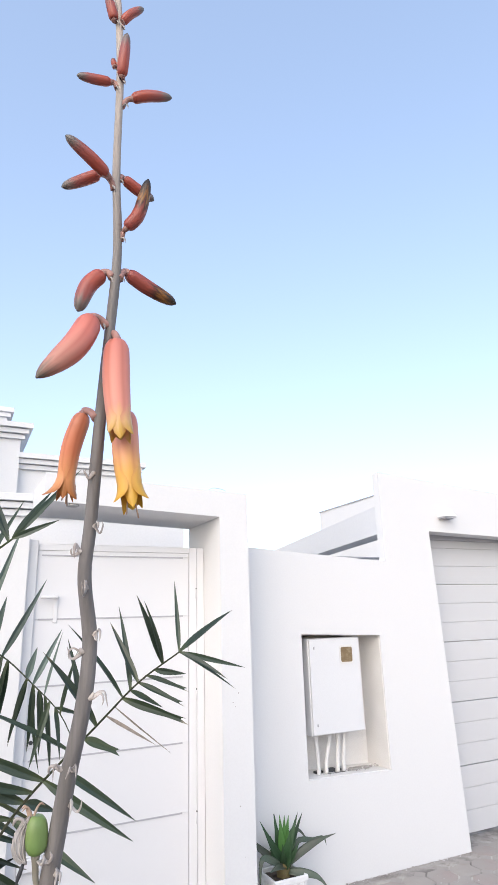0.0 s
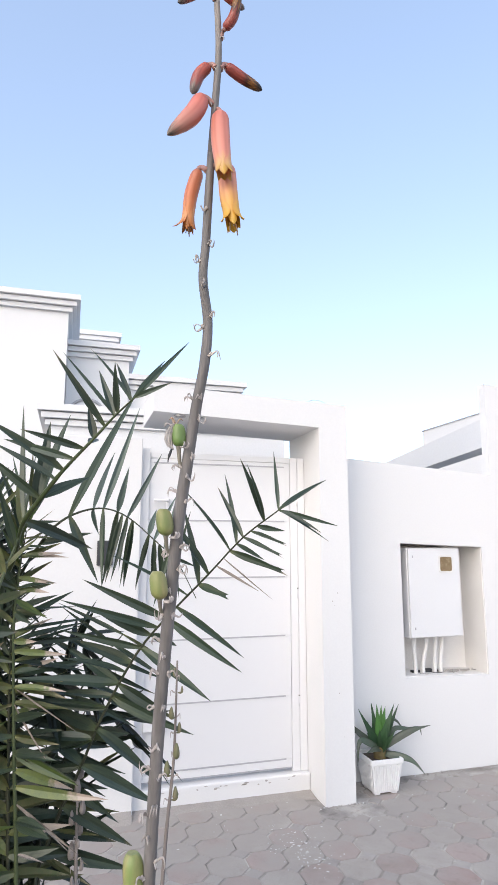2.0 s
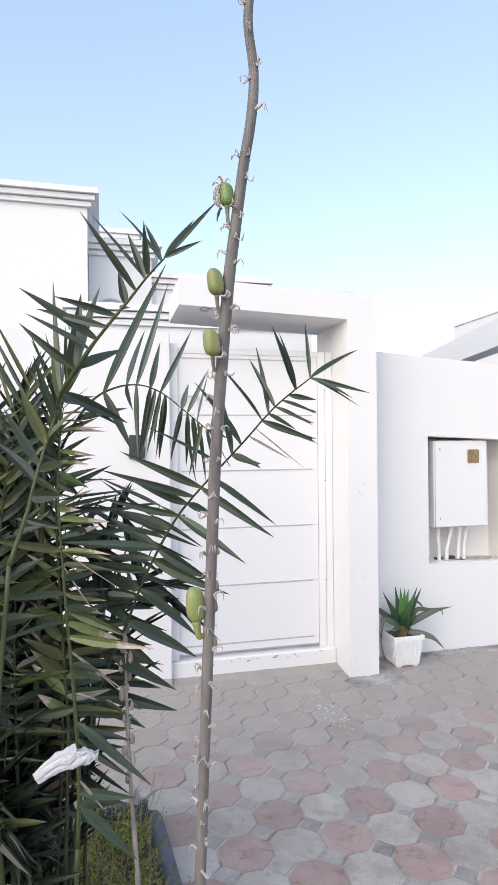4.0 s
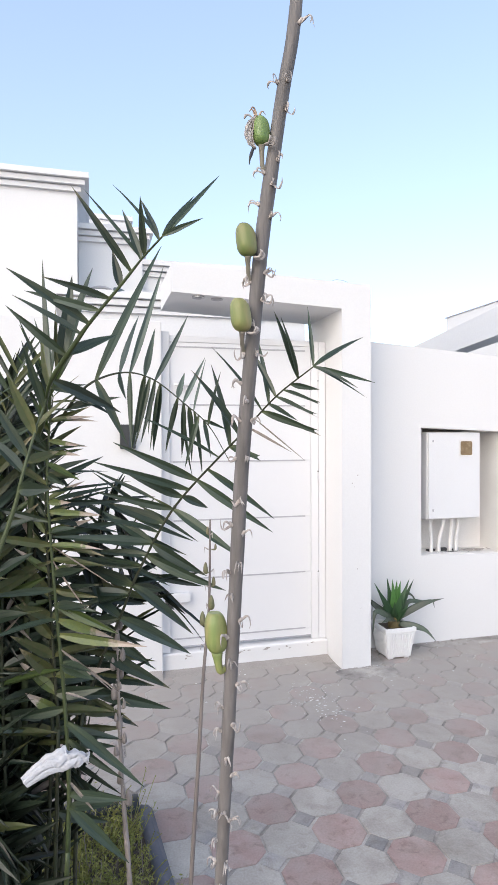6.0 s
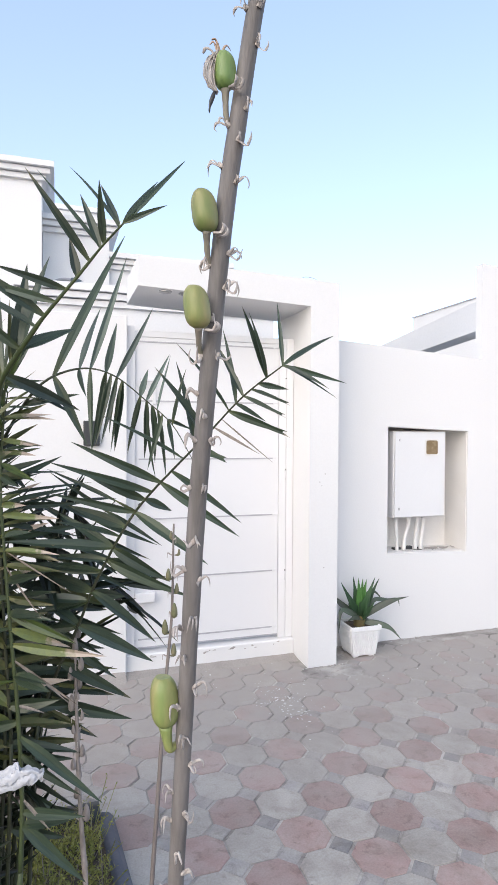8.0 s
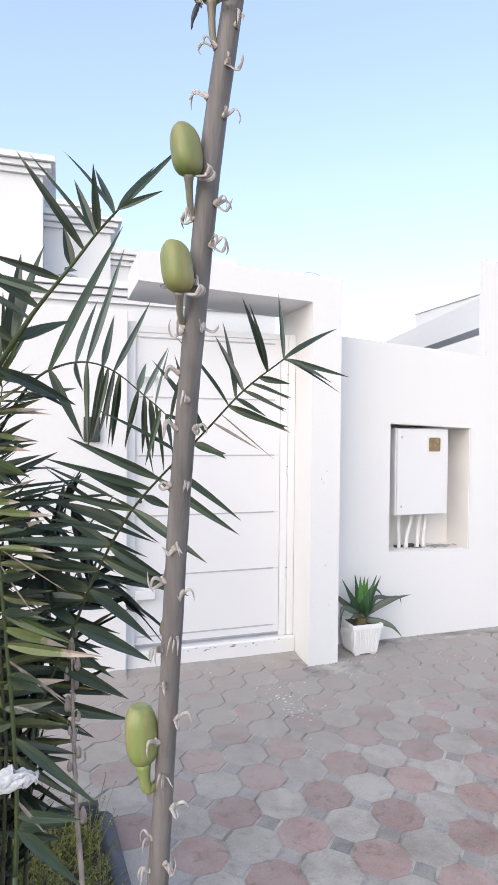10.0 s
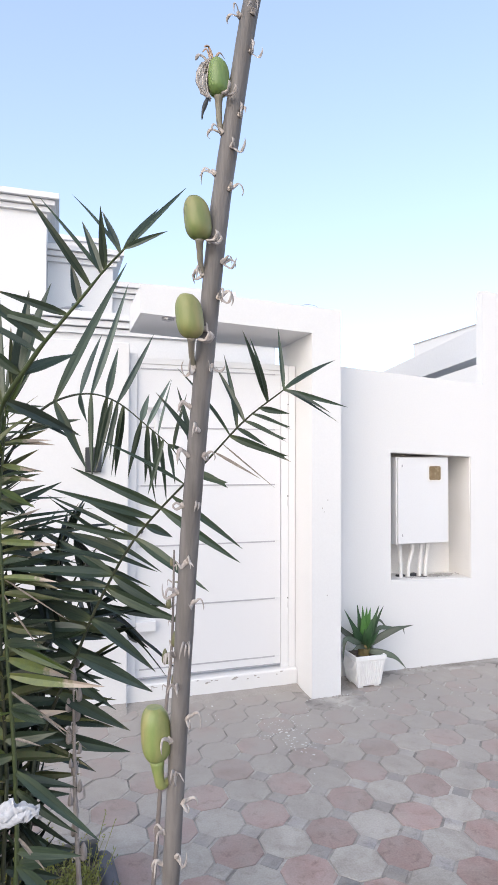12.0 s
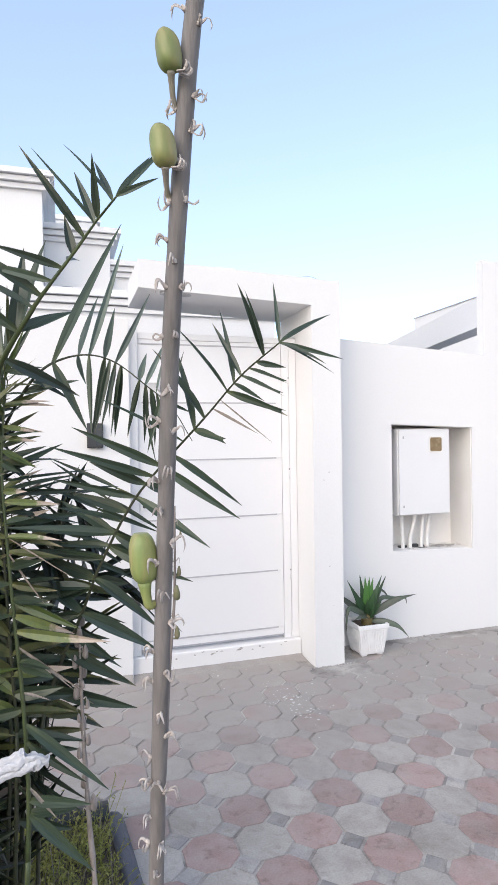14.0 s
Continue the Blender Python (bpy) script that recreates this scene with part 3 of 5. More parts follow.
rings = [pot_ring(bm, *r) for r in ((0.085, 0.012), (0.108, 0.190), (0.098, 0.190), (0.094, 0.15))]
for a, b in zip(rings, rings[1:]):
    for j in range(4):
        bm.faces.new((a[j], a[(j + 1) % 4], b[(j + 1) % 4], b[j]))
bm.faces.new(rings[0][::-1])
part("pot_body", bm, POT, pot)
bm = bmesh.new()
add_box(bm, 2.675, 2.905, 4.695, 4.71, 0.185, 0.215, 0.004)
add_box(bm, 2.675, 2.905, 4.91, 4.925, 0.185, 0.215, 0.004)
add_box(bm, 2.675, 2.69, 4.711, 4.909, 0.185, 0.215, 0.004)
add_box(bm, 2.89, 2.905, 4.711, 4.909, 0.185, 0.215, 0.004)
part("rim", bm, POT, pot)
for k in range(11):
    u = -0.082 + k * 0.0164
    for face in (0, 1):
        bm = box(-0.005, 0.005, -0.005, 0.003, 0.02, 0.178, 0.002)
        for v in bm.verts:
            half = 0.085 + 0.023 * (v.co.z - 0.012) / 0.178
            a = u * half / 0.1 + v.co.x
            if face == 0:
                v.co = Vector((2.79 + a, 4.81 - half + v.co.y, v.co.z))
            else:
                v.co = Vector((2.79 - half + v.co.y, 4.81 + a, v.co.z))
        part("rib", bm, POT, pot)
for sx in (-1, 1):
    for sy in (-1, 1):
        bm = box(2.79 + sx * 0.06 - 0.018, 2.79 + sx * 0.06 + 0.018, 4.81 + sy * 0.06 - 0.018, 4.81 + sy * 0.06 + 0.018, -0.001, 0.013)
        part("foot", bm, POT, pot)
part("soil", box(2.692, 2.888, 4.712, 4.908, 0.14, 0.192), SOIL, pot, "dry dark potting soil")


def strap_leaf(line, width, deep=0.35):
    """A fleshy pointed leaf along line with a gutter-shaped section, hollow side up."""
    bm = bmesh.new()
    rings = []
    n = len(line) - 1
    for k, c in enumerate(line):
        s = k / n
        d = (line[min(k + 1, n)] - line[max(k - 1, 0)]).normalized()
        side = d.cross(Vector((-0.36, -0.70, 0.62))).normalized()
        up = side.cross(d)
        w = 1.2 * width * (0.62 + 0.38 * math.sin(math.pi * min(1, s * 1.25))) * max(0.0, 1 - s ** 2.6) + 0.0008
        t = 0.010 * (1 - s) ** 0.7 + 0.0008
        sect = [(-w, deep * w), (-0.5 * w, 0.28 * deep * w), (0, 0), (0.5 * w, 0.28 * deep * w), (w, deep * w), (0.55 * w, -0.7 * t), (0, -t), (-0.55 * w, -0.7 * t)]
        rings.append([bm.verts.new(c + side * a + up * b) for a, b in sect])
    for a, b in zip(rings, rings[1:]):
        for j in range(8):
            bm.faces.new((a[j], b[j], b[(j + 1) % 8], a[(j + 1) % 8])).smooth = True
    bm.faces.new(rings[0])
    bm.faces.new(rings[-1][::-1])
    bmesh.ops.recalc_face_normals(bm, faces=bm.faces)
    return bm


agave = thing("agave_plant", (2.79, 4.81, 0.192), "green agave with pointed arching leaves in the pot", "agave plant")
bm = bmesh.new()
add_tube(bm, spline([(2.795, 4.81, 0.17), (2.795, 4.81, 0.23), (2.797, 4.81, 0.255), (2.80, 4.81, 0.28)], 9), [0.040, 0.042, 0.040, 0.043, 0.038, 0.040, 0.034, 0.030, 0.024, 0.012], 10)
part("stem", bm, AGAVE_FOOT, agave, "short scaly yellow-brown stem")
for k in range(9):
    a = k * 2.4
    o = Vector((math.cos(a), math.sin(a), 0))
    c = Vector((2.797, 4.81, 0.225 + 0.004 * k))
    part("leaf", strap_leaf(spline([c + o * 0.02, c + o * 0.06 + Vector((0, 0, 0.05)), c + o * (0.085 + 0.004 * k) + Vector((0, 0, 0.085 + 0.008 * k))], 7), 0.017), AGAVE, agave)
# leaves: out along the wall, out from the wall, rise of the middle and of the tip, half width, young or not
AGAVE_LEAVES = [(-0.03, -0.03, 0.15, 0.285, 0.027, 1), (0.01, -0.02, 0.16, 0.275, 0.025, 1), (-0.055, 0.0, 0.14, 0.285, 0.026, 0), (0.045, -0.01, 0.16, 0.265, 0.026, 1), (0.10, -0.03, 0.15, 0.28, 0.024, 0),
                (0.15, 0.0, 0.13, 0.265, 0.023, 0), (-0.16, -0.02, 0.13, 0.265, 0.023, 0), (0.02, -0.07, 0.12, 0.20, 0.027, 0), (0.13, 0.03, 0.12, 0.175, 0.020, 0), (-0.02, 0.06, 0.14, 0.27, 0.022, 0)]
for ax, ay, mz, tz, w, young in AGAVE_LEAVES:
    c = Vector((2.798, 4.81, 0.245))
    mid, tip = c + Vector((ax * 0.42, ay * 0.6, mz * 0.8)), c + Vector((ax, ay, tz))
    part("leaf", strap_leaf(spline([c, mid, tip], 10), w), AGAVE_YOUNG if young else AGAVE, agave, "bright green upright young leaf" if young else "")
for line, w in (([(0.01, -0.02, 0.0), (0.13, -0.05, 0.075), (0.23, -0.07, 0.115), (0.34, -0.08, 0.135)], 0.021), ([(0.01, 0.0, 0.01), (0.12, 0.02, 0.10), (0.24, 0.03, 0.085), (0.315, 0.03, 0.09), (0.335, 0.03, 0.04)], 0.014),
                ([(0.02, 0.02, 0.02), (0.09, 0.06, 0.13), (0.17, 0.08, 0.135), (0.25, 0.09, 0.04)], 0.014), ([(0.02, -0.03, -0.03), (0.09, -0.08, -0.035), (0.17, -0.12, -0.06), (0.235, -0.15, -0.13)], 0.021),
                ([(-0.02, -0.03, 0.0), (-0.12, -0.07, 0.06), (-0.19, -0.09, 0.075), (-0.21, -0.10, -0.06)], 0.021), ([(-0.02, 0.0, 0.02), (-0.12, 0.0, 0.08), (-0.19, 0.01, 0.14), (-0.222, 0.01, 0.17)], 0.018),
                ([(-0.01, -0.03, 0.0), (-0.08, -0.08, 0.02), (-0.15, -0.11, 0.015)], 0.018)):
    part("leaf", strap_leaf(spline([Vector((2.797, 4.81, 0.25)) + Vector(p) for p in line], 14), w), AGAVE_OLD, agave, "grey-green arching old leaf")

# ---- garden bed ----
bed_edge = lambda y: 0.955 + (3.46 - y) * 0.075
bm = bmesh.new()
outline = [(-1.2, 0.1), (bed_edge(0.1), 0.1), (bed_edge(3.46), 3.46), (-1.2, 3.46)]
low = [bm.verts.new((x, y, -0.055)) for x, y in outline]
top = [bm.verts.new((x, y, 0.035)) for x, y in outline]
bm.faces.new(top)
for j in range(4):
    bm.faces.new((low[j], low[(j + 1) % 4], top[(j + 1) % 4], top[j]))
bed = tagged(part("garden_bed_soil", bm, SOIL), "dark soil of the planted garden bed", "soil", kind="structure")
bm = bmesh.new()
add_tube(bm, [Vector((bed_edge(y) + 0.02, y, 0.02)) for y in (0.1, 1.0, 2.0, 3.0, 3.48)], [0.036] * 5, 8, flat=0.7)
tagged(part("garden_bed_edging", bm, EDGING), "blue-grey edging strip along the garden bed", "edging", kind="structure")
bm = bmesh.new()
add_tube(bm, [Vector((x, 3.49, 0.03)) for x in (-1.2, -0.5, 0.3, 0.95)], [0.05] * 4, 8)
tagged(part("garden_bed_rear_edging", bm, DARK), "dark edging across the end of the garden bed", "edging", kind="structure")
rnd = random.Random(21)
bm = bmesh.new()
for k in range(1900):
    y = rnd.uniform(2.5, 3.43)
    x = rnd.uniform(0.45, bed_edge(y) - 0.03)
    p = Vector((x, y, 0.03))
    lean = Vector((rnd.gauss(0, 0.6), rnd.gauss(0, 0.6), 1.0)).normalized()
    tall = rnd.uniform(0.03, 0.10) + (0.09 if rnd.random() < 0.18 else 0.0)
    bend = Vector((rnd.gauss(0, 0.025), rnd.gauss(0, 0.025), 0))
    line = [p, p + lean * tall * 0.5 + bend * 0.4, p + lean * tall + bend]
    wide = Vector((rnd.uniform(-1, 1), rnd.uniform(-1, 1), 0)).normalized() * 0.0013
    for a, b in zip(line, line[1:]):
        bm.faces.new([bm.verts.new(q) for q in (a - wide, a + wide, b + wide, b - wide)]).material_index = 1 if rnd.random() < 0.25 else 0
    for q in range(7):
        c = line[1].lerp(line[2], q / 6) if q > 1 else line[0].lerp(line[1], 0.6 + 0.3 * q)
        d = Vector((rnd.gauss(0, 1), rnd.gauss(0, 1), rnd.uniform(0.1, 1.2))).normalized() * rnd.uniform(0.008, 0.02)
        e = d.cross(Vector((rnd.uniform(-1, 1), rnd.uniform(-1, 1), 0.5))).normalized() * 0.0026
        bm.faces.new([bm.verts.new(v) for v in (c, c + d * 0.5 + e, c + d, c + d * 0.5 - e)])
tagged(part("bed_ground_cover", bm, (GRASS, LEAF_DRY)), "yellow-green low ground cover in the garden bed", "ground cover", kind="stuff")

# ---- palm ----
LEAF_SHAPES = {}


def leaflet_mesh(width_ratio, droop, mat):
    """A folded lance-shaped leaflet, 1 long, along +x, opening upwards; shared by alike leaflets."""
    key = (round(width_ratio, 3), round(droop, 2), mat.name)
    if key not in LEAF_SHAPES:
        bm = bmesh.new()
        rows, n = [], 10
        for k in range(n + 1):
            s = k / n
            w = width_ratio * (0.30 + 0.70 * (s / 0.25) ** 0.7 if s < 0.25 else max(0.0, 1 - ((s - 0.25) / 0.75) ** 1.7)) + 0.0015
            if mat is LEAF_TORN:
                w = max(w, width_ratio * 0.62) if s > 0.25 else w
            z = -droop * s * s
            notch = (0.04, -0.16, -0.03) if mat is LEAF_TORN and k == n else (0, 0, 0)
            rows.append([bm.verts.new((s + notch[0], -w, z + 0.45 * w)), bm.verts.new((s + notch[1], 0, z)), bm.verts.new((s + notch[2], w, z + 0.45 * w))])
        for a, b in zip(rows, rows[1:]):
            for j in (0, 1):
                bm.faces.new((a[j], b[j], b[j + 1], a[j + 1]))
        LEAF_SHAPES[key] = finish("leaflet", bm, mat)
    return LEAF_SHAPES[key]


def basis(d, roll):
    x = d.normalized()
    face = Vector((-0.25, -0.85, 0.45))
    side = face.cross(x).normalized()
    m = Matrix((x, side, x.cross(side))).transposed().to_4x4()
    return m @ Matrix.Rotation(roll, 4, "X")


def frond(parent, foot, spine, leaflets, seed, thick=0.0042, width=0.0112, olive=0.1, dry=0.05, label="", skin=None):
    """A frond: foot and spine give the stalk; leaflets are (place along the spine, reach x, y, z, and how withered or
    painted lit).
    """
    rnd = random.Random(seed)
    bm = bmesh.new()
    line = spline(spine, 40)
    if foot:
        lower = spline(list(foot) + [spine[0]], 12)
        add_tube(bm, lower, [thick * (1.4 - 0.4 * k / 12) for k in range(13)], 6, flat=0.7)
    add_tube(bm, line, [thick * (1 - 0.72 * k / 40) for k in range(41)], 6, flat=0.7)
    stalk = part("frond", bm, skin or RACHIS, parent, label, smooth=True)
    for s, *reach in leaflets:
        d = Vector(reach[:3])
        pick = rnd.random()
        mat = LEAF_DRY if pick < dry else LEAF_OLIVE if pick < dry + olive else LEAF
        if len(reach) > 3:
            mat = (LEAF, LEAF_OLIVE, LEAF_TIPPED, LEAF_DRY, LEAF_PALE, LEAF_SUNLIT, LEAF_TORN)[int(reach[3])]
        ratio = round(min(0.18, width * (1.32 - 0.94 * s) / max(d.length, 0.04)) * rnd.choice((0.85, 1.0, 1.15)) * (0.30 if mat is LEAF_DRY else 1.0), 2)
        ob = new("leaflet", leaflet_mesh(ratio, rnd.choice((0.0, 0.05, 0.1)), mat))
        ob.parent = stalk
        base = line[min(40, round(s * 40))]
        ob.matrix_basis = Matrix.Translation(base) @ basis(d, rnd.uniform(-0.75, 0.75)) @ Matrix.Diagonal((d.length * 1.01, d.length, d.length, 1))
    return stalk


palm = thing("date_palm", (0.66, 2.48, 0.03), "young date palm with long dark green feather fronds", "palm")
frond(palm, [(0.66, 2.50, 0.03), (0.70, 2.49, 0.5)],
      [(0.756, 2.46, 0.913), (0.792, 2.45, 1.014), (0.834, 2.42, 1.119), (0.867, 2.37, 1.221), (0.92, 2.32, 1.339), (0.966, 2.28, 1.411), (1.047, 2.18, 1.519), (1.094, 2.1, 1.589), (1.139, 2.03, 1.636)],
      [(0.25, -0.107, 0.044, -0.017), (0.32, -0.095, 0.05, -0.025), (0.4, -0.164, 0.019, 0.023), (0.45, -0.202, -0.016, 0.026), (0.48, -0.122, -0.012, 0.046), (0.54, -0.158, -0.013, 0.042),
       (0.59, -0.106, -0, 0.045), (0.62, -0.183, -0.043, 0.059), (0.66, -0.163, 0.004, 0.075), (0.69, -0.152, 0.007, 0.089), (0.72, -0.025, 0.006, 0.159), (0.74, -0.085, -0.026, 0.123),
       (0.82, -0.08, 0.014, 0.123), (0.86, -0.011, 0.021, 0.134), (0.88, -0.04, 0.032, 0.096)]
      + [(0.94, -0.056, -0.054, 0.101), (0.95, -0.039, -0.051, 0.092), (1, 0.007, 0.044, 0.113), (1, 0.114, 0.045, 0.072)]
      + [(0.06, 0.183, 0.038, -0.082), (0.16, 0.142, -0.04, -0.077), (0.21, 0.084, 0.014, -0.077), (0.26, 0.176, 0.05, -0.113), (0.35, 0.072, 0.04, -0.026), (0.36, 0.138, -0.004, -0.112),
       (0.42, 0.121, 0.027, -0.05), (0.42, 0.156, -0.045, -0.083), (0.46, 0.109, -0.024, -0.073), (0.54, 0.132, -0.058, -0.098), (0.6, 0.06, 0.02, -0.026), (0.64, 0.146, -0.034, -0.107),
       (0.68, 0.145, 0.002, -0.103), (0.725, 0.052, -0.03, -0.022, 6)]
      + [(0.775, 0.075, -0.03, -0.046, 3), (0.79, 0.09, -0.02, -0.078, 3), (0.825, 0.100, -0.03, -0.040, 6), (0.85, 0.055, 0.0, -0.030, 0), (0.875, 0.066, -0.03, -0.035, 6), (0.9, 0.064, -0.02, -0.023, 6),
       (0.93, 0.050, -0.01, -0.010, 0), (1, 0.056, -0.057, -0.033), (1, 0.071, -0.056, -0.05), (1, 0.099, -0.03, -0.027)]
      + [(0.45, -0.104, 0.03, 0.072, 0), (0.45, -0.173, 0.04, 0.02, 0), (0.4, -0.18, 0.03, 0.023, 0), (0.325, -0.151, 0.03, 0.012, 0), (0.25, -0.105, 0.05, 0.074, 0), (0.5, -0.109, 0.05, 0.043, 0),
         (0.425, -0.118, 0.06, 0.005, 0), (0.35, -0.111, 0.06, 0.042, 0), (0.325, -0.145, 0.03, -0.038, 0), (0.25, -0.078, 0.05, -0.047, 0)], 1, 0.0042, width=0.0118, olive=0.0, dry=0.0, skin=RACHIS_DARK)
frond(palm, [(0.65, 2.50, 0.03), (0.63, 2.46, 0.8)],
      [(0.662, 2.36, 1.502), (0.688, 2.3, 1.556), (0.705, 2.2, 1.613), (0.755, 2.1, 1.678), (0.782, 2.05, 1.707), (0.821, 1.98, 1.744), (0.846, 1.93, 1.768), (0.869, 1.88, 1.785)],
      [(0.3, -0.017, 0.039, 0.219), (0.36, 0.021, -0.009, 0.151), (0.37, -0.095, -0.021, 0.071), (0.37, 0.035, 0.003, 0.155), (0.38, 0.085, 0.037, 0.047), (0.44, -0.107, 0.032, 0.065),
       (0.52, -0.121, -0.005, 0.081), (0.59, -0.118, 0.041, 0.036), (0.65, -0.096, -0.006, 0.026), (0.67, 0.018, 0.041, 0.018), (0.7, -0.01, -0.002, 0.052), (0.78, -0.082, -0.009, 0.113),
       (0.86, -0.078, 0.018, 0.098), (0.86, -0.024, 0.023, 0.078), (0.88, -0.01, -0.042, 0.064)]
      + [(0.98, -0.054, 0.048, 0.097), (0.98, -0.02, 0.046, 0.072), (1, 0.046, 0.027, 0.071), (1, 0.049, -0.021, 0.022), (1, 0.083, 0.024, 0.102), (0.3, 0.133, 0.1, -0.054, 0)], 2, 0.0060, width=0.0102, olive=0.05, dry=0.0)
frond(palm, [(0.64, 2.52, 0.03), (0.62, 2.48, 0.8)],
      [(0.68, 2.4, 1.489), (0.721, 2.37, 1.564), (0.76, 2.34, 1.615), (0.804, 2.34, 1.642), (0.854, 2.34, 1.651), (0.901, 2.3, 1.632), (0.951, 2.25, 1.585), (0.991, 2.2, 1.54), (1.018, 2.15, 1.478)],
      [(0.16, 0.104, -0.037, 0.023), (0.2, 0.074, -0.004, -0.029), (0.32, 0.059, -0.041, -0.131), (0.32, 0.131, 0.017, 0.293), (0.46, 0.01, 0.04, -0.057, 4), (0.46, 0.035, 0.02, 0.129, 4),
       (0.5, 0.001, -0.031, -0.161), (0.5, 0.068, -0.007, 0.219, 4), (0.57, -0.017, 0.04, -0.116), (0.58, 0.017, -0.036, 0.09, 4), (0.62, -0.029, -0.026, -0.127), (0.63, 0.066, -0.024, 0.13, 4),
       (0.64, -0.012, 0.045, -0.137), (0.72, 0.013, -0.003, 0.051, 4), (0.73, -0.025, 0.018, -0.108)]
      + [(0.74, 0.042, -0.005, 0.09, 4), (0.75, 0.014, 0.043, -0.153), (0.76, 0.001, 0.012, -0.109), (0.77, 0.014, 0.03, -0.076), (0.8, 0.021, 0.009, -0.123), (0.81, 0.025, 0.005, 0.102, 4),
       (0.86, 0.003, -0.052, -0.07), (0.86, 0.051, 0.02, -0.018), (0.88, 0.013, -0.026, 0.099)]
      + [(0.575, -0.026, 0.02, -0.154, 0), (0.6, -0.031, -0.02, -0.137, 0), (0.625, -0.014, 0, -0.109, 0), (0.65, -0.02, 0.02, -0.135, 0), (0.725, -0.024, 0.02, -0.105, 0), (0.775, 0.014, 0.02, -0.109, 0),
         (0.825, -0.028, 0, -0.1, 0), (0.85, 0.011, 0, -0.059, 0)], 3, 0.0032, width=0.0084, olive=0.0, dry=0.0, skin=RACHIS_DARK)
frond(palm, [(0.68, 2.49, 0.03), (0.71, 2.40, 0.4)],
      [(0.724, 2.36, 0.662), (0.727, 2.36, 0.8), (0.72, 2.35, 0.979), (0.707, 2.34, 1.154), (0.695, 2.34, 1.323), (0.69, 2.34, 1.435), (0.696, 2.34, 1.558), (0.701, 2.32, 1.645)],
      [(0.09, 0.119, -0.048, -0.11, 0), (0.1, 0.091, -0.001, -0.008, 0), (0.13, 0.117, -0.03, -0.013, 0), (0.16, 0.053, -0.015, -0.065, 3), (0.22, 0.107, -0.041, -0.087, 0), (0.26, 0.153, -0.043, -0.131, 0),
       (0.31, 0.052, -0.009, -0.016, 3), (0.34, 0.063, -0.037, -0.024, 0), (0.36, 0.057, -0.049, -0.001, 0), (0.38, 0.109, -0.014, -0.092, 3), (0.41, 0.169, -0.049, -0.027, 2), (0.42, 0.11, -0.003, -0.046, 2),
       (0.44, 0.08, -0.046, -0.007, 0), (0.45, 0.119, -0.016, -0.06, 1), (0.46, 0.058, -0.041, 0.005, 0)]
      + [(0.48, 0.084, -0.032, -0.013, 1), (0.5, 0.062, -0.048, 0.018, 0), (0.53, 0.102, -0.014, -0.014, 1), (0.54, 0.1, -0.04, -0.012, 1), (0.56, 0.097, -0.038, 0, 2), (0.58, 0.051, -0.029, 0.011, 0),
       (0.6, 0.095, -0.007, 0.013, 1), (0.66, 0.043, -0.024, 0.001, 2), (0.7, 0.054, -0.006, 0.019, 0), (0.72, 0.033, -0.045, -0.019, 0), (0.73, 0.06, -0.006, -0.009, 1), (0.78, 0.07, -0.039, 0.016, 0),
       (0.8, 0.056, -0.036, -0.01, 2), (0.85, 0.085, -0.017, 0.006, 2), (0.88, 0.055, -0.047, 0.003, 0)]
      + [(0.9, 0.065, -0.013, 0.003, 1), (0.94, 0.047, -0.041, -0.014, 0), (0.96, 0.069, -0.004, 0.007, 0)]
      + [(0.28, -0.10, 0.05, -0.033), (0.43, -0.136, -0.057, -0.005), (0.48, -0.126, -0.023, 0.001), (0.54, -0.136, -0.048, 0.036),
       (0.6, -0.135, 0.022, 0.036), (0.7, -0.118, 0.008, 0.078), (0.78, -0.115, -0.022, 0.062), (0.83, -0.084, -0.056, 0.07), (0.89, -0.048, -0.044, 0.156), (1, -0.038, 0.039, 0.115),
       (1, 0.011, 0.023, 0.114)]
      + [(0.95, -0.054, -0.02, 0.119, 5), (0.875, -0.057, -0.03, 0.111, 5), (0.825, -0.029, -0.05, 0.107, 5), (0.775, -0.054, -0.02, 0.087, 0), (0.95, 0.056, -0.02, 0.094, 0), (0.925, 0.039, -0.03, 0.093, 5),
         (0.85, 0.09, -0.02, 0.002, 2), (0.8, 0.074, -0.02, -0.012, 2), (0.775, 0.062, -0.03, -0.007, 2), (0.75, 0.062, -0.02, -0.034, 5), (0.625, 0.102, -0.03, -0.007, 2), (0.525, 0.065, -0.04, -0.102, 3)]
      + [(0.55, 0.119, -0.03, -0.081, 3), (0.375, 0.118, -0.04, -0.088, 3), (0.45, 0.12, -0.04, -0.056, 5), (0.825, -0.039, 0, 0.079, 5), (0.75, -0.045, 0, 0.068, 5)]
      + [(0.66, 0.14, 0.04, 0.032, 0), (0.68, 0.17, 0.07, 0.016, 0), (0.64, 0.16, 0.06, -0.012, 0), (0.62, 0.13, 0.05, 0.044, 0), (0.6, 0.15, 0.06, -0.03, 0), (0.7, 0.11, 0.07, 0.052, 0), (0.58, 0.17, 0.09, 0.004, 0),
         (0.56, 0.14, 0.08, -0.04, 0), (0.72, 0.12, 0.06, 0.0, 0)], 4, 0.0052, width=0.0105, olive=0.35, dry=0.0)
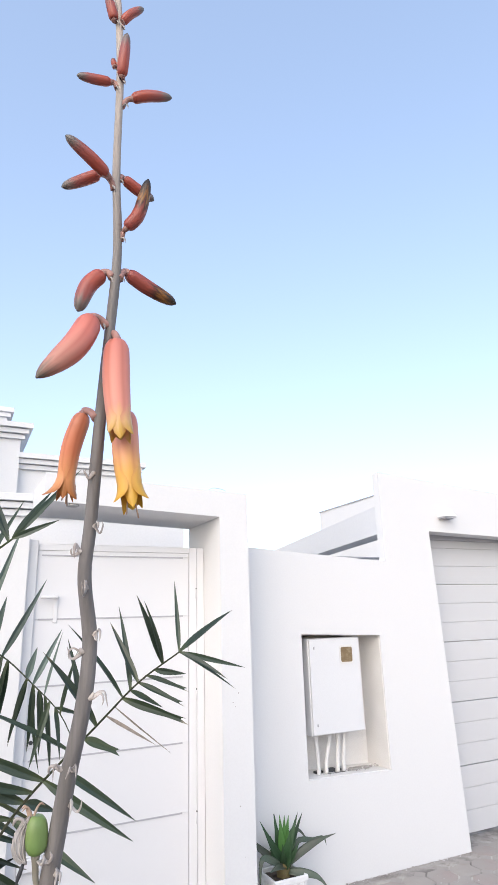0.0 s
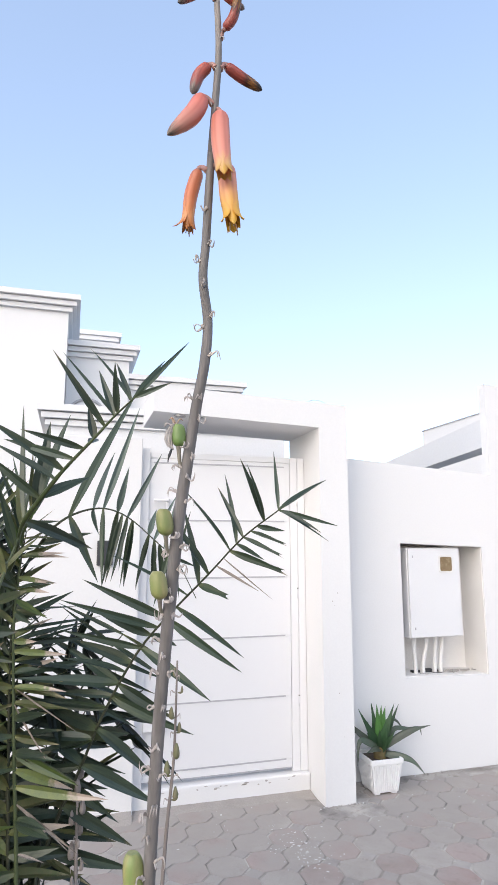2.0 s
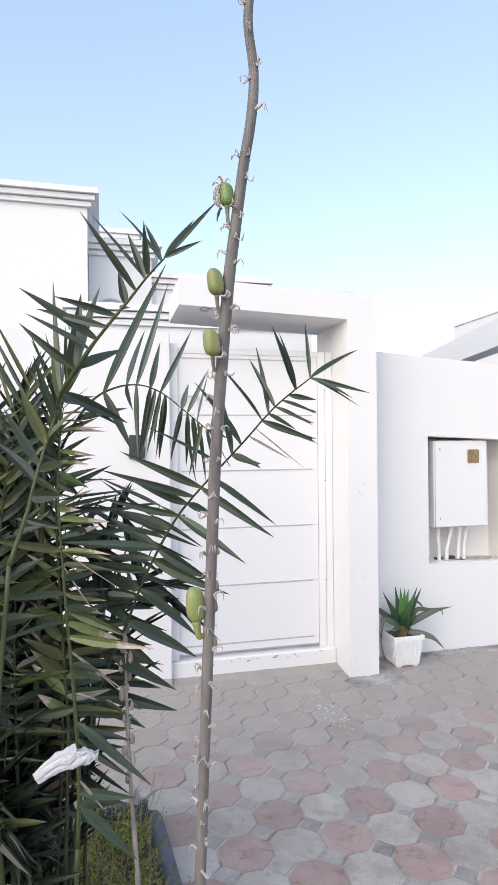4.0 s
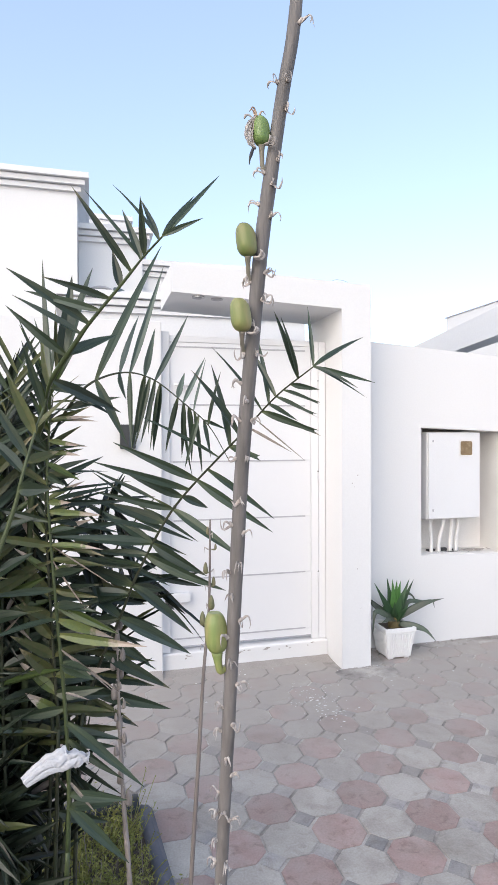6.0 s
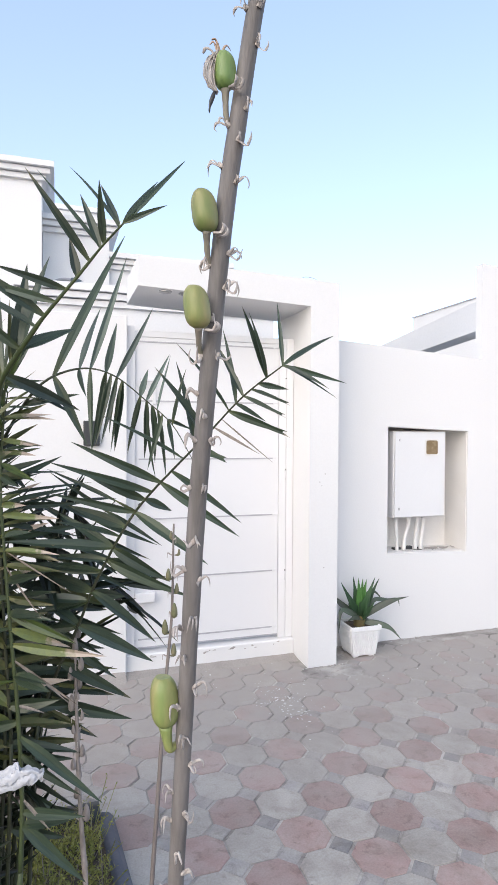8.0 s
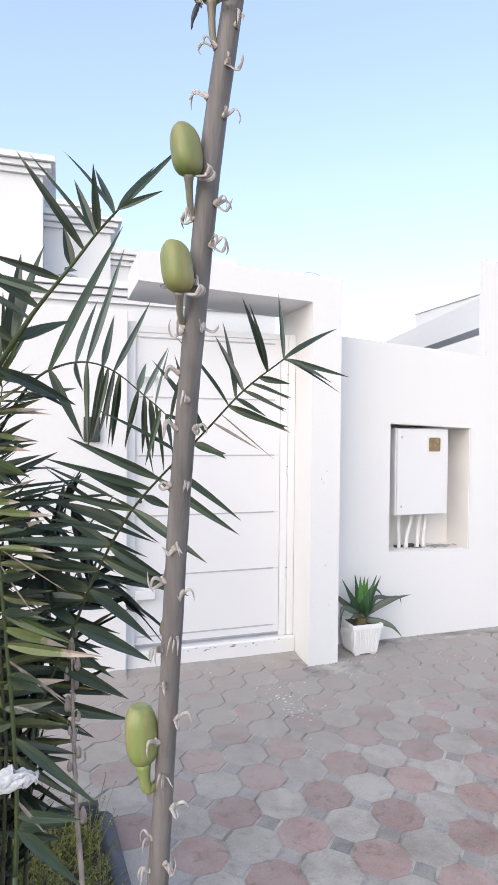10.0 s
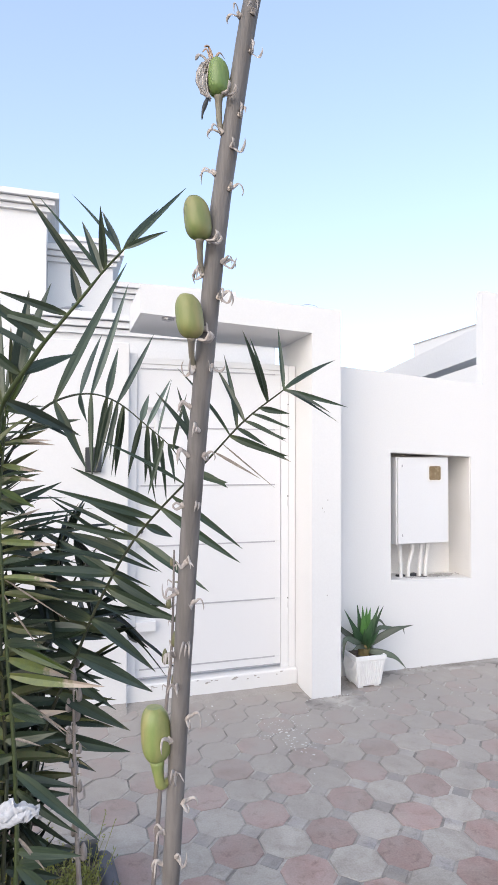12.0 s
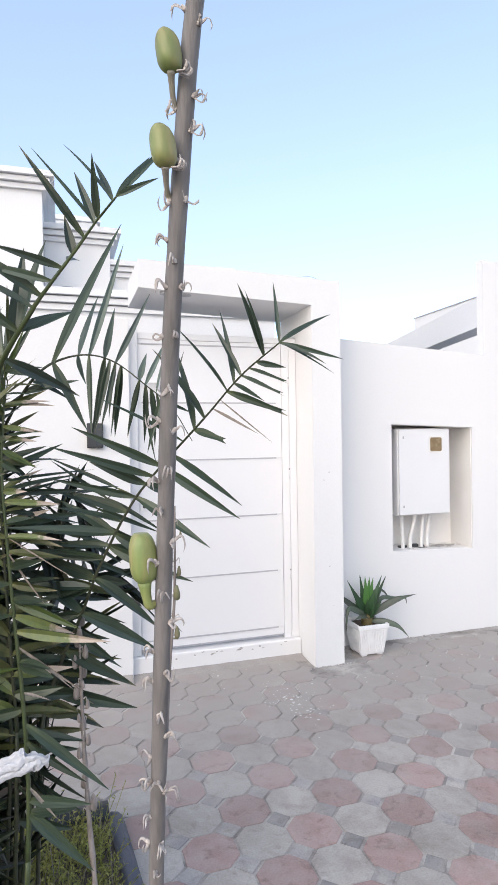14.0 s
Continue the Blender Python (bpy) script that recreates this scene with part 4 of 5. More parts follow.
frond(palm, [(0.60, 2.50, 0.03), (0.57, 2.32, 0.8)],
      [(0.613, 2.2, 1.301), (0.645, 2.2, 1.397), (0.659, 2.2, 1.455), (0.68, 2.22, 1.534), (0.703, 2.24, 1.606), (0.717, 2.25, 1.659)],
      [(0.3, 0.056, -0.046, 0.003), (0.4, -0.068, 0.035, 0.079), (0.46, 0.053, 0.036, 0.018), (0.48, -0.065, 0.017, 0.108), (0.57, -0.046, -0.008, 0.107), (0.6, 0.052, -0.011, 0.058),
       (0.71, -0.033, -0.036, 0.114), (0.8, -0.02, 0.013, 0.103), (0.96, -0, -0.025, 0.104), (1, 0.022, -0.049, 0.074)], 5, 0.0045, olive=0.35, dry=0.0)


def wild_frond(parent, foot, az, height, reach, seed, n=17, mats=(LEAF_SHADED, LEAF_OLIVE, LEAF_DRY)):
    """A frond of the thicket: an arching stalk with two rows of leaflets in one mesh."""
    rnd = random.Random(seed)
    out = Vector((math.cos(az), math.sin(az), 0))
    f = Vector(foot)
    pts = [f, f + out * reach * 0.12 + Vector((0, 0, height * 0.45)), f + out * reach * 0.42 + Vector((0, 0, height * 0.82)), f + out * reach * 0.8 + Vector((0, 0, height)), f + out * reach * 1.15 + Vector((0, 0, height * 0.93))]
    line = spline(pts, 36)
    bm = bmesh.new()
    add_tube(bm, line, [0.006 * (1 - 0.75 * k / 36) for k in range(37)], 5)
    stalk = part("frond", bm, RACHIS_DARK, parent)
    bm = bmesh.new()
    across = Vector((0, 0, 1)).cross(out)
    for k in range(n):
        s = 0.25 + 0.75 * k / (n - 1)
        base = line[min(36, round(36 * s))]
        along = (line[min(36, round(36 * s) + 1)] - line[max(0, round(36 * s) - 1)]).normalized()
        for side in (-1, 1):
            length = rnd.uniform(0.13, 0.27) * (1.15 - 0.5 * s)
            d = (along * rnd.uniform(0.5, 1.0) + across * side * rnd.uniform(0.6, 1.0) + Vector((0, 0, rnd.uniform(-0.35, 0.35)))).normalized()
            m = Matrix.Translation(base) @ basis(d, rnd.uniform(-1.2, 1.2)) @ Matrix.Diagonal((length, length, length, 1))
            w = 0.0082 / length * rnd.uniform(0.55, 1.25)
            pick = rnd.random()
            mi = 2 if pick < 0.02 else 1 if pick < 0.06 else 0
            rows = []
            for j in range(5):
                t = j / 4
                ww = w * math.sin(math.pi * (0.15 + 0.85 * t)) ** 0.8 if t < 1 else 0.001
                rows.append([bm.verts.new(m @ Vector((t, q * ww, 0.45 * abs(q) * ww - 0.07 * t * t))) for q in (-1, 0, 1)])
            for a, b in zip(rows, rows[1:]):
                for q in (0, 1):
                    bm.faces.new((a[q], b[q], b[q + 1], a[q + 1])).material_index = mi
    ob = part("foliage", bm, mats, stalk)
    return tagged(ob, kind="stuff")


# Thicket fronds, their leaflets mostly in the shade-darkened leaf colour.
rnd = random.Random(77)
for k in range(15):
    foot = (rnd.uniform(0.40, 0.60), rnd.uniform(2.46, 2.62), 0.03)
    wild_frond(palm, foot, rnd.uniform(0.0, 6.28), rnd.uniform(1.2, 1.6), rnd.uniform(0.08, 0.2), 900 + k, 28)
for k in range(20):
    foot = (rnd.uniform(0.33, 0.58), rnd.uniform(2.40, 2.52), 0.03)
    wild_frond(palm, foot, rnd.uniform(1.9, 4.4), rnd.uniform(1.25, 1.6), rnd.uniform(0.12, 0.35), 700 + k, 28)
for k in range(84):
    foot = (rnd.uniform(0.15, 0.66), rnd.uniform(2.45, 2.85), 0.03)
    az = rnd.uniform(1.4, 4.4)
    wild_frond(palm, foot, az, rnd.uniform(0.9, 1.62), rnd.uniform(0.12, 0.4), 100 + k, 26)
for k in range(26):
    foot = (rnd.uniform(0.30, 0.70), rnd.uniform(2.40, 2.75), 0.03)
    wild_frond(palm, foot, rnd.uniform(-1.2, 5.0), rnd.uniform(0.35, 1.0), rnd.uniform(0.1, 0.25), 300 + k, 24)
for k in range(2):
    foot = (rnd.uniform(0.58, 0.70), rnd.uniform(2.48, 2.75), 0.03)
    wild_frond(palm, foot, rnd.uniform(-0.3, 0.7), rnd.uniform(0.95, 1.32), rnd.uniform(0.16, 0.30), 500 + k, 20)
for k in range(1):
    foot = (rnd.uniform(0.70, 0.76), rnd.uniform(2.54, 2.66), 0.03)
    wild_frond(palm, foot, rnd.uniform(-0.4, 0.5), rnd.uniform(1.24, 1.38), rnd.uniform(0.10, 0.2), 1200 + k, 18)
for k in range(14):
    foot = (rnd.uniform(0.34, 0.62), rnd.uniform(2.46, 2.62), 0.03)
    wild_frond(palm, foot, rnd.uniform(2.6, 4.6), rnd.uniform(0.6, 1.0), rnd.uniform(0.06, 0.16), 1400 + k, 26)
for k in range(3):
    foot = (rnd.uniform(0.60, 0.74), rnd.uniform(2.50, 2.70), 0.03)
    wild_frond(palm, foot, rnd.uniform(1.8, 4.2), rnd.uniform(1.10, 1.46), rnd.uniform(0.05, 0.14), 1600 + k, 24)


def inner_frond(foot, spine, seed, count, reach_left, reach_right, width=0.0105, kinds=(0, 0, 0, 0, 0, 1)):
    """A frond deeper in the palm, with long leaflets to both sides."""
    r = random.Random(seed)
    rows = []
    for k in range(count):
        s = round(0.06 + 0.94 * k / (count - 1), 3)
        f = 1.1 - 0.45 * s
        for reach in (reach_left, reach_right):
            rows.append((s, reach[0] * f * r.uniform(0.8, 1.15), reach[1] + r.uniform(-0.05, 0.05), reach[2] * r.uniform(0.5, 1.3) + 0.05 * s + r.uniform(-0.02, 0.02), r.choice(kinds)))
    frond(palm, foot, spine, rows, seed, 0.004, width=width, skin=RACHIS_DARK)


inner_frond([(0.66, 2.56, 0.03), (0.70, 2.56, 0.6)], [(0.72, 2.54, 0.95), (0.755, 2.52, 1.08), (0.80, 2.49, 1.20), (0.85, 2.46, 1.30), (0.91, 2.42, 1.38)], 41, 13, (-0.19, 0.0, 0.03), (0.16, 0.0, -0.10))
inner_frond([(0.64, 2.58, 0.03), (0.67, 2.57, 0.4)], [(0.69, 2.54, 0.62), (0.72, 2.52, 0.76), (0.755, 2.50, 0.88), (0.79, 2.47, 0.98)], 42, 10, (-0.16, 0.0, 0.0), (0.13, 0.0, -0.07))
inner_frond([(0.58, 2.60, 0.03), (0.56, 2.58, 0.7)], [(0.555, 2.55, 1.0), (0.57, 2.53, 1.14), (0.60, 2.50, 1.26), (0.64, 2.47, 1.36)], 43, 11, (-0.16, 0.0, 0.03), (0.17, 0.0, 0.0))
inner_frond([(0.60, 2.56, 0.03), (0.595, 2.48, 0.5)], [(0.595, 2.42, 0.86), (0.595, 2.40, 1.10), (0.605, 2.38, 1.36), (0.625, 2.36, 1.60)], 44, 20, (-0.10, 0.0, 0.07), (0.11, 0.0, 0.02), 0.0100, (0, 0, 0, 0, 1, 5))
inner_frond([(0.52, 2.56, 0.03), (0.50, 2.50, 0.4)], [(0.495, 2.44, 0.70), (0.495, 2.43, 1.00), (0.505, 2.41, 1.28), (0.53, 2.39, 1.54)], 45, 20, (-0.12, 0.0, 0.05), (0.12, 0.0, 0.0), 0.0105, (0, 0, 0, 0, 0, 1))
inner_frond([(0.58, 2.56, 0.03), (0.57, 2.50, 0.25)], [(0.565, 2.44, 0.45), (0.565, 2.42, 0.66), (0.575, 2.40, 0.86), (0.59, 2.38, 1.04)], 46, 9, (-0.11, 0.0, 0.0), (0.10, 0.0, -0.05), 0.009, (0,))
inner_frond([(0.55, 2.56, 0.03), (0.55, 2.44, 0.7)], [(0.56, 2.36, 1.12), (0.575, 2.34, 1.33), (0.60, 2.32, 1.50), (0.64, 2.30, 1.64)], 47, 18, (-0.10, 0.0, 0.09), (0.09, 0.0, 0.05), 0.011, (0, 0, 1, 1))
inner_frond([(0.50, 2.56, 0.03), (0.49, 2.46, 0.7)], [(0.495, 2.38, 1.06), (0.51, 2.36, 1.26), (0.535, 2.34, 1.43), (0.57, 2.32, 1.57)], 48, 18, (-0.10, 0.0, 0.08), (0.10, 0.0, 0.03), 0.011, (0, 0, 1, 1))
inner_frond([(0.66, 2.56, 0.03), (0.69, 2.46, 0.5)], [(0.705, 2.40, 0.90), (0.695, 2.385, 1.10), (0.685, 2.38, 1.32), (0.685, 2.38, 1.47), (0.70, 2.375, 1.60)], 49, 20, (-0.07, 0.0, 0.06), (0.10, -0.02, 0.0), 0.0105, (0, 0, 1, 1, 2))
inner_frond([(0.65, 2.57, 0.03), (0.67, 2.50, 0.5)], [(0.69, 2.45, 0.85), (0.688, 2.44, 1.02), (0.69, 2.43, 1.18), (0.70, 2.43, 1.34)], 50, 14, (-0.09, 0.0, 0.03), (0.13, 0.0, -0.02), 0.0112, (0, 0, 0, 1))
inner_frond([(0.68, 2.60, 0.03), (0.71, 2.60, 0.5)], [(0.74, 2.58, 0.86), (0.77, 2.56, 1.00), (0.81, 2.53, 1.13), (0.86, 2.50, 1.25)], 51, 10, (-0.17, 0.0, 0.04), (0.12, 0.0, -0.06), 0.0125, (0,))
inner_frond([(0.66, 2.62, 0.03), (0.67, 2.62, 0.5)], [(0.68, 2.60, 0.90), (0.70, 2.58, 1.05), (0.74, 2.56, 1.18), (0.79, 2.54, 1.28)], 52, 7, (-0.13, 0.0, 0.05), (0.16, 0.0, -0.03), 0.0115, (0, 0, 0, 3))

# bag caught in the palm
bm = bmesh.new()
line = spline([(0.649, 2.275, 0.866), (0.695, 2.275, 0.893), (0.725, 2.275, 0.901), (0.745, 2.275, 0.904), (0.756, 2.275, 0.889)], 40)
sides = 36
bag_rings = []
for k, p in enumerate(line):
    d = (line[min(k + 1, 40)] - line[max(k - 1, 0)]).normalized()
    u = d.cross(Vector((0.0, -1.0, 0.15))).normalized()
    w = d.cross(u)
    size = 0.008 + 0.013 * math.sin(math.pi * min(1, 0.06 + 0.72 * k / 40))
    ring = []
    for q in range(sides):
        a = 2 * math.pi * q / sides
        twist = 2.2 * noise.noise(Vector((k * 0.10, 3.0, 0))) + 0.05 * k
        pleat = 0.70 + 0.42 * abs(math.sin(2.5 * a + twist)) ** 0.6 + 0.16 * noise.noise(Vector((k * 0.35, q * 0.5, 7.0)))
        hang = Vector((0, 0, -0.024 * max(0, math.sin(a)) ** 3)) if 22 < k < 36 else Vector()
        ring.append(bm.verts.new(p + size * pleat * (math.cos(a) * w * 0.55 + math.sin(a) * u * -1.0) + hang))
    bag_rings.append(ring)
for a, b in zip(bag_rings, bag_rings[1:]):
    for q in range(sides):
        bm.faces.new((a[q], a[(q + 1) % sides], b[(q + 1) % sides], b[q]))
bm.faces.new(bag_rings[0][::-1])
bm.faces.new(bag_rings[-1])
tagged(part("plastic_bag", bm, CLOTH), "crumpled white plastic bag caught in the palm leaves", "plastic bag")


# ---- aloe flower stalk ----
def ramp_material(name, stops, rough=0.42, streak=0.25, light=0.12):
    """Colour along a flower, by its UV, with fine lengthwise streaks."""
    m = bpy.data.materials.new(name)
    m.use_nodes = True
    nt = m.node_tree
    n, link = nt.nodes, nt.links.new
    b = n["Principled BSDF"]
    uv = n.new("ShaderNodeTexCoord")
    sep = n.new("ShaderNodeSeparateXYZ")
    link(uv.outputs["UV"], sep.inputs[0])
    wob = n.new("ShaderNodeTexNoise")
    mp = n.new("ShaderNodeMapping")
    mp.inputs["Scale"].default_value = (14, 1.6, 1)
    link(uv.outputs["UV"], mp.inputs[0])
    link(mp.outputs[0], wob.inputs["Vector"])
    wob.inputs["Scale"].default_value = 1.0
    shift = n.new("ShaderNodeMath")
    shift.operation = "MULTIPLY_ADD"
    shift.inputs[1].default_value, shift.inputs[2].default_value = streak, -0.5 * streak
    link(wob.outputs[0], shift.inputs[0])
    add = n.new("ShaderNodeMath")
    link(sep.outputs[1], add.inputs[0])
    link(shift.outputs[0], add.inputs[1])
    ramp = n.new("ShaderNodeValToRGB")
    for k, (at, colour) in enumerate(stops):
        e = ramp.color_ramp.elements[k] if k < 2 else ramp.color_ramp.elements.new(at)
        e.position, e.color = at, (*colour, 1)
    link(add.outputs[0], ramp.inputs[0])
    six, part_of, off, gap, vein, tone = [n.new("ShaderNodeMath") for _ in range(4)] + [n.new("ShaderNodeMapRange"), n.new("ShaderNodeMix")]
    six.operation, part_of.operation, off.operation, gap.operation = "MULTIPLY", "FRACT", "SUBTRACT", "ABSOLUTE"
    six.inputs[1].default_value, off.inputs[1].default_value = 6.0, 0.5
    link(sep.outputs[0], six.inputs[0])
    link(six.outputs[0], part_of.inputs[0])
    link(part_of.outputs[0], off.inputs[0])
    link(off.outputs[0], gap.inputs[0])
    vein.inputs[1].default_value, vein.inputs[2].default_value, vein.inputs[4].default_value = 0.28, 0.5, 0.45
    link(gap.outputs[0], vein.inputs[0])
    tone.data_type, tone.blend_type = "RGBA", "MULTIPLY"
    tone.inputs["B"].default_value = (0.72, 0.55, 0.50, 1)
    link(vein.outputs[0], tone.inputs["Factor"])
    link(ramp.outputs[0], tone.inputs["A"])
    link(tone.outputs["Result"], b.inputs["Base Color"])
    b.inputs["Roughness"].default_value = rough
    tr = n.new("ShaderNodeBsdfTranslucent")
    link(ramp.outputs[0], tr.inputs[0])
    mix = n.new("ShaderNodeMixShader")
    mix.inputs[0].default_value = light
    link(b.outputs[0], mix.inputs[1])
    link(tr.outputs[0], mix.inputs[2])
    link(mix.outputs[0], n["Material Output"].inputs[0])
    return m


BUD = ramp_material("flower_bud", [(0.0, (0.38, 0.085, 0.06)), (1.0, (0.15, 0.14, 0.13)), (0.35, (0.42, 0.088, 0.055)), (0.72, (0.33, 0.10, 0.085)), (0.88, (0.20, 0.145, 0.13))], streak=0.35)
RIPE = ramp_material("ripe_flower", [(0.0, (0.52, 0.145, 0.105)), (1.0, (0.13, 0.11, 0.085)), (0.3, (0.66, 0.205, 0.155)), (0.80, (0.52, 0.24, 0.18))])
OPEN = ramp_material("open_flower", [(0.0, (0.58, 0.19, 0.145)), (1.0, (0.52, 0.30, 0.03)), (0.74, (0.70, 0.28, 0.205)), (0.90, (0.70, 0.42, 0.18))])
ORANGE = ramp_material("orange_flower", [(0.0, (0.56, 0.20, 0.11)), (1.0, (0.34, 0.11, 0.015)), (0.5, (0.66, 0.22, 0.11)), (0.8, (0.72, 0.33, 0.14))])
YELLOW = ramp_material("yellow_flower", [(0.0, (0.62, 0.22, 0.17)), (1.0, (0.58, 0.33, 0.03)), (0.38, (0.72, 0.31, 0.20)), (0.70, (0.76, 0.41, 0.09))])
SCORCHED = ramp_material("scorched_bud", [(0.0, (0.33, 0.075, 0.06)), (1.0, (0.02, 0.015, 0.012)), (0.48, (0.35, 0.08, 0.055)), (0.64, (0.07, 0.03, 0.02)), (0.74, (0.30, 0.13, 0.03)), (0.86, (0.10, 0.05, 0.02))], streak=0.6)


STALK_SKIN = material("aloe_stalk_skin", (0.178, 0.164, 0.157), (0.107, 0.098, 0.093), rough=0.62, scale=260, fine=900, bump=0.12, amount=0.9, stretch=(1, 1, 0.07))
sk = STALK_SKIN.node_tree
pos, cut, blend = sk.nodes.new("ShaderNodeNewGeometry"), sk.nodes.new("ShaderNodeSeparateXYZ"), sk.nodes.new("ShaderNodeMapRange")
blend.inputs[1].default_value, blend.inputs[2].default_value = 1.775, 1.865
tint = sk.nodes.new("ShaderNodeMix")
tint.data_type = "RGBA"
tint.inputs["B"].default_value = (0.46, 0.395, 0.345, 1)
sk.links.new(pos.outputs["Position"], cut.inputs[0])
sk.links.new(cut.outputs[2], blend.inputs[0])
sk.links.new(blend.outputs[0], tint.inputs["Factor"])
sk.links.new(sk.nodes["Principled BSDF"].inputs["Base Color"].links[0].from_socket, tint.inputs["A"])
sk.links.new(tint.outputs["Result"], sk.nodes["Principled BSDF"].inputs["Base Color"])


def add_flower(bm, line, r, opened, rnd, blunt=0.62):
    """A tubular flower along line; opened: how far its six tepals part and curl at the mouth, 0 for a closed bud."""
    uv = bm.loops.layers.uv.verify()
    n = len(line) - 1
    ref = Vector((0.2, -0.9, 0.3))
    frames = []
    for k, p in enumerate(line):
        d = (line[min(k + 1, n)] - line[max(k - 1, 0)]).normalized()
        u = d.cross(ref).normalized()
        frames.append((p, d, u, d.cross(u)))

    def ring(k, radius, a):
        p, d, u, w = frames[min(n, int(k))]
        if k > int(k):
            p = p + d * (k - int(k)) * (line[-1] - line[-2]).length
        return p + radius * (math.cos(a) * u + math.sin(a) * w)

    split = (0.78 if opened < 0.3 else 0.66) if opened else 1.01
    per = 4
    for petal in range(6):
        mid = 2 * math.pi * petal / 6
        outer = petal % 2 == 0
        curl = opened * (rnd.uniform(0.3, 1.7) if outer else rnd.uniform(0.05, 0.4))
        reach = rnd.uniform(0.80, 1.0) if outer else rnd.uniform(0.92, 1.16)
        rows = []
        for k in range(n + 1):
            s = k / n
            prof = (0.10 + 0.90 * (1 - (1 - min(1, s / 0.16)) ** 2) ** 0.5) * (0.88 + 0.12 * math.sin(math.pi * min(1, s * 1.25)))
            half, extra, keel = math.pi / 6, 0.0, 0.03
            if not opened:
                prof *= max(0.02, 1 - max(0, (s - blunt) / (1 - blunt)) ** 2.3) ** (0.62 if blunt < 0.6 else 0.5)
            elif s > split:
                t = (s - split) / (1 - split)
                prof *= 1 - 0.10 * t * (0.6 if outer else 1.0)
                half *= (1 + min(1, 3 * t) * (0.85 if outer else 0.45)) * max(0.015, 1 - t ** 3.6) ** 0.6
                extra = curl * (0.16 * t ** 1.5 + 0.80 * t ** 4)
                keel = 0.03 + 0.05 * t
            row = []
            for j in range(per + 1):
                q = 2 * j / per - 1
                crease = 1 - keel * abs(q) ** 2
                at = k if s <= split or not opened else min(split * n + (k - split * n) * reach, n + 0.99)
                row.append((bm.verts.new(ring(at, r * (prof * crease * (1.0 if outer or s <= split else 0.93) + extra), mid + q * half)), (petal + (q + 1) / 2) / 6, s))
            rows.append(row)
        for a, b in zip(rows, rows[1:]):
            for j in range(per):
                quad = (a[j], a[j + 1], b[j + 1], b[j])
                f = bm.faces.new([q[0] for q in quad])
                f.smooth = True
                for loop, q in zip(f.loops, quad):
                    loop[uv].uv = (q[1], q[2])
    bmesh.ops.remove_doubles(bm, verts=bm.verts, dist=0.00002)
    for f in bm.faces:
        f.smooth = True


SHRIVELLED = material("shrivelled_petal", (0.36, 0.22, 0.14), (0.46, 0.36, 0.28), rough=0.7, scale=200, fine=700, bump=0.1, amount=0.9)
POD_STALK = material("capsule_stalk", (0.25, 0.225, 0.19), (0.20, 0.20, 0.12), rough=0.55, scale=80, fine=500, bump=0.05, amount=0.7)
FLOWER_STALK = material("flower_pedicel", (0.38, 0.20, 0.17), (0.30, 0.17, 0.14), rough=0.55, scale=80, fine=500, bump=0.05, amount=0.7)
stalk_thing = thing("aloe_flower_stalk", (0.815, 1.53, 0.03), "tall grey aloe stalk with coral flowers and green seed capsules", "aloe flower")
STALK = [(0.8150, 1.5300, 0.0300), (0.8220, 1.4200, 0.7500), (0.8245, 1.3890, 0.9500), (0.8265, 1.3580, 1.1500), (0.8276, 1.3386, 1.2700), (0.8282, 1.3277, 1.3400), (0.8289, 1.3200, 1.3900), (0.8296, 1.3140, 1.4300), (0.8302, 1.3080, 1.4680),
         (0.8309, 1.3030, 1.5030), (0.8319, 1.2980, 1.5310), (0.8333, 1.2940, 1.5570), (0.8355, 1.2890, 1.5910), (0.8382, 1.2850, 1.6160), (0.8409, 1.2815, 1.6390), (0.8435, 1.2785, 1.6570), (0.8442, 1.2760, 1.6750), (0.8412, 1.2730, 1.6935), (0.8416, 1.2700, 1.7090)]
STALK += [(0.8422, 1.2656, 1.7410), (0.8429, 1.2620, 1.7650), (0.8436, 1.2583, 1.7880), (0.8430, 1.2560, 1.8020), (0.8412, 1.2530, 1.8220), (0.8400, 1.2478, 1.8560), (0.8380, 1.2445, 1.8770), (0.8357, 1.2425, 1.8920)]
stalk_line = spline(STALK, 300)


def stalk_radius(z):
    return 0.0027 - 0.00145 * min(1, max(0, (z - 1.58) / 0.25))


def stalk_at(z):
    k = min(range(len(stalk_line)), key=lambda i: abs(stalk_line[i].z - z))
    return stalk_line[k].copy()


bm = bmesh.new()
add_tube(bm, stalk_line, [stalk_radius(p.z) * (1 + 0.05 * noise.noise(p * 90)) for p in stalk_line], 12)
stem = part("stem", bm, STALK_SKIN, stalk_thing, smooth=True)

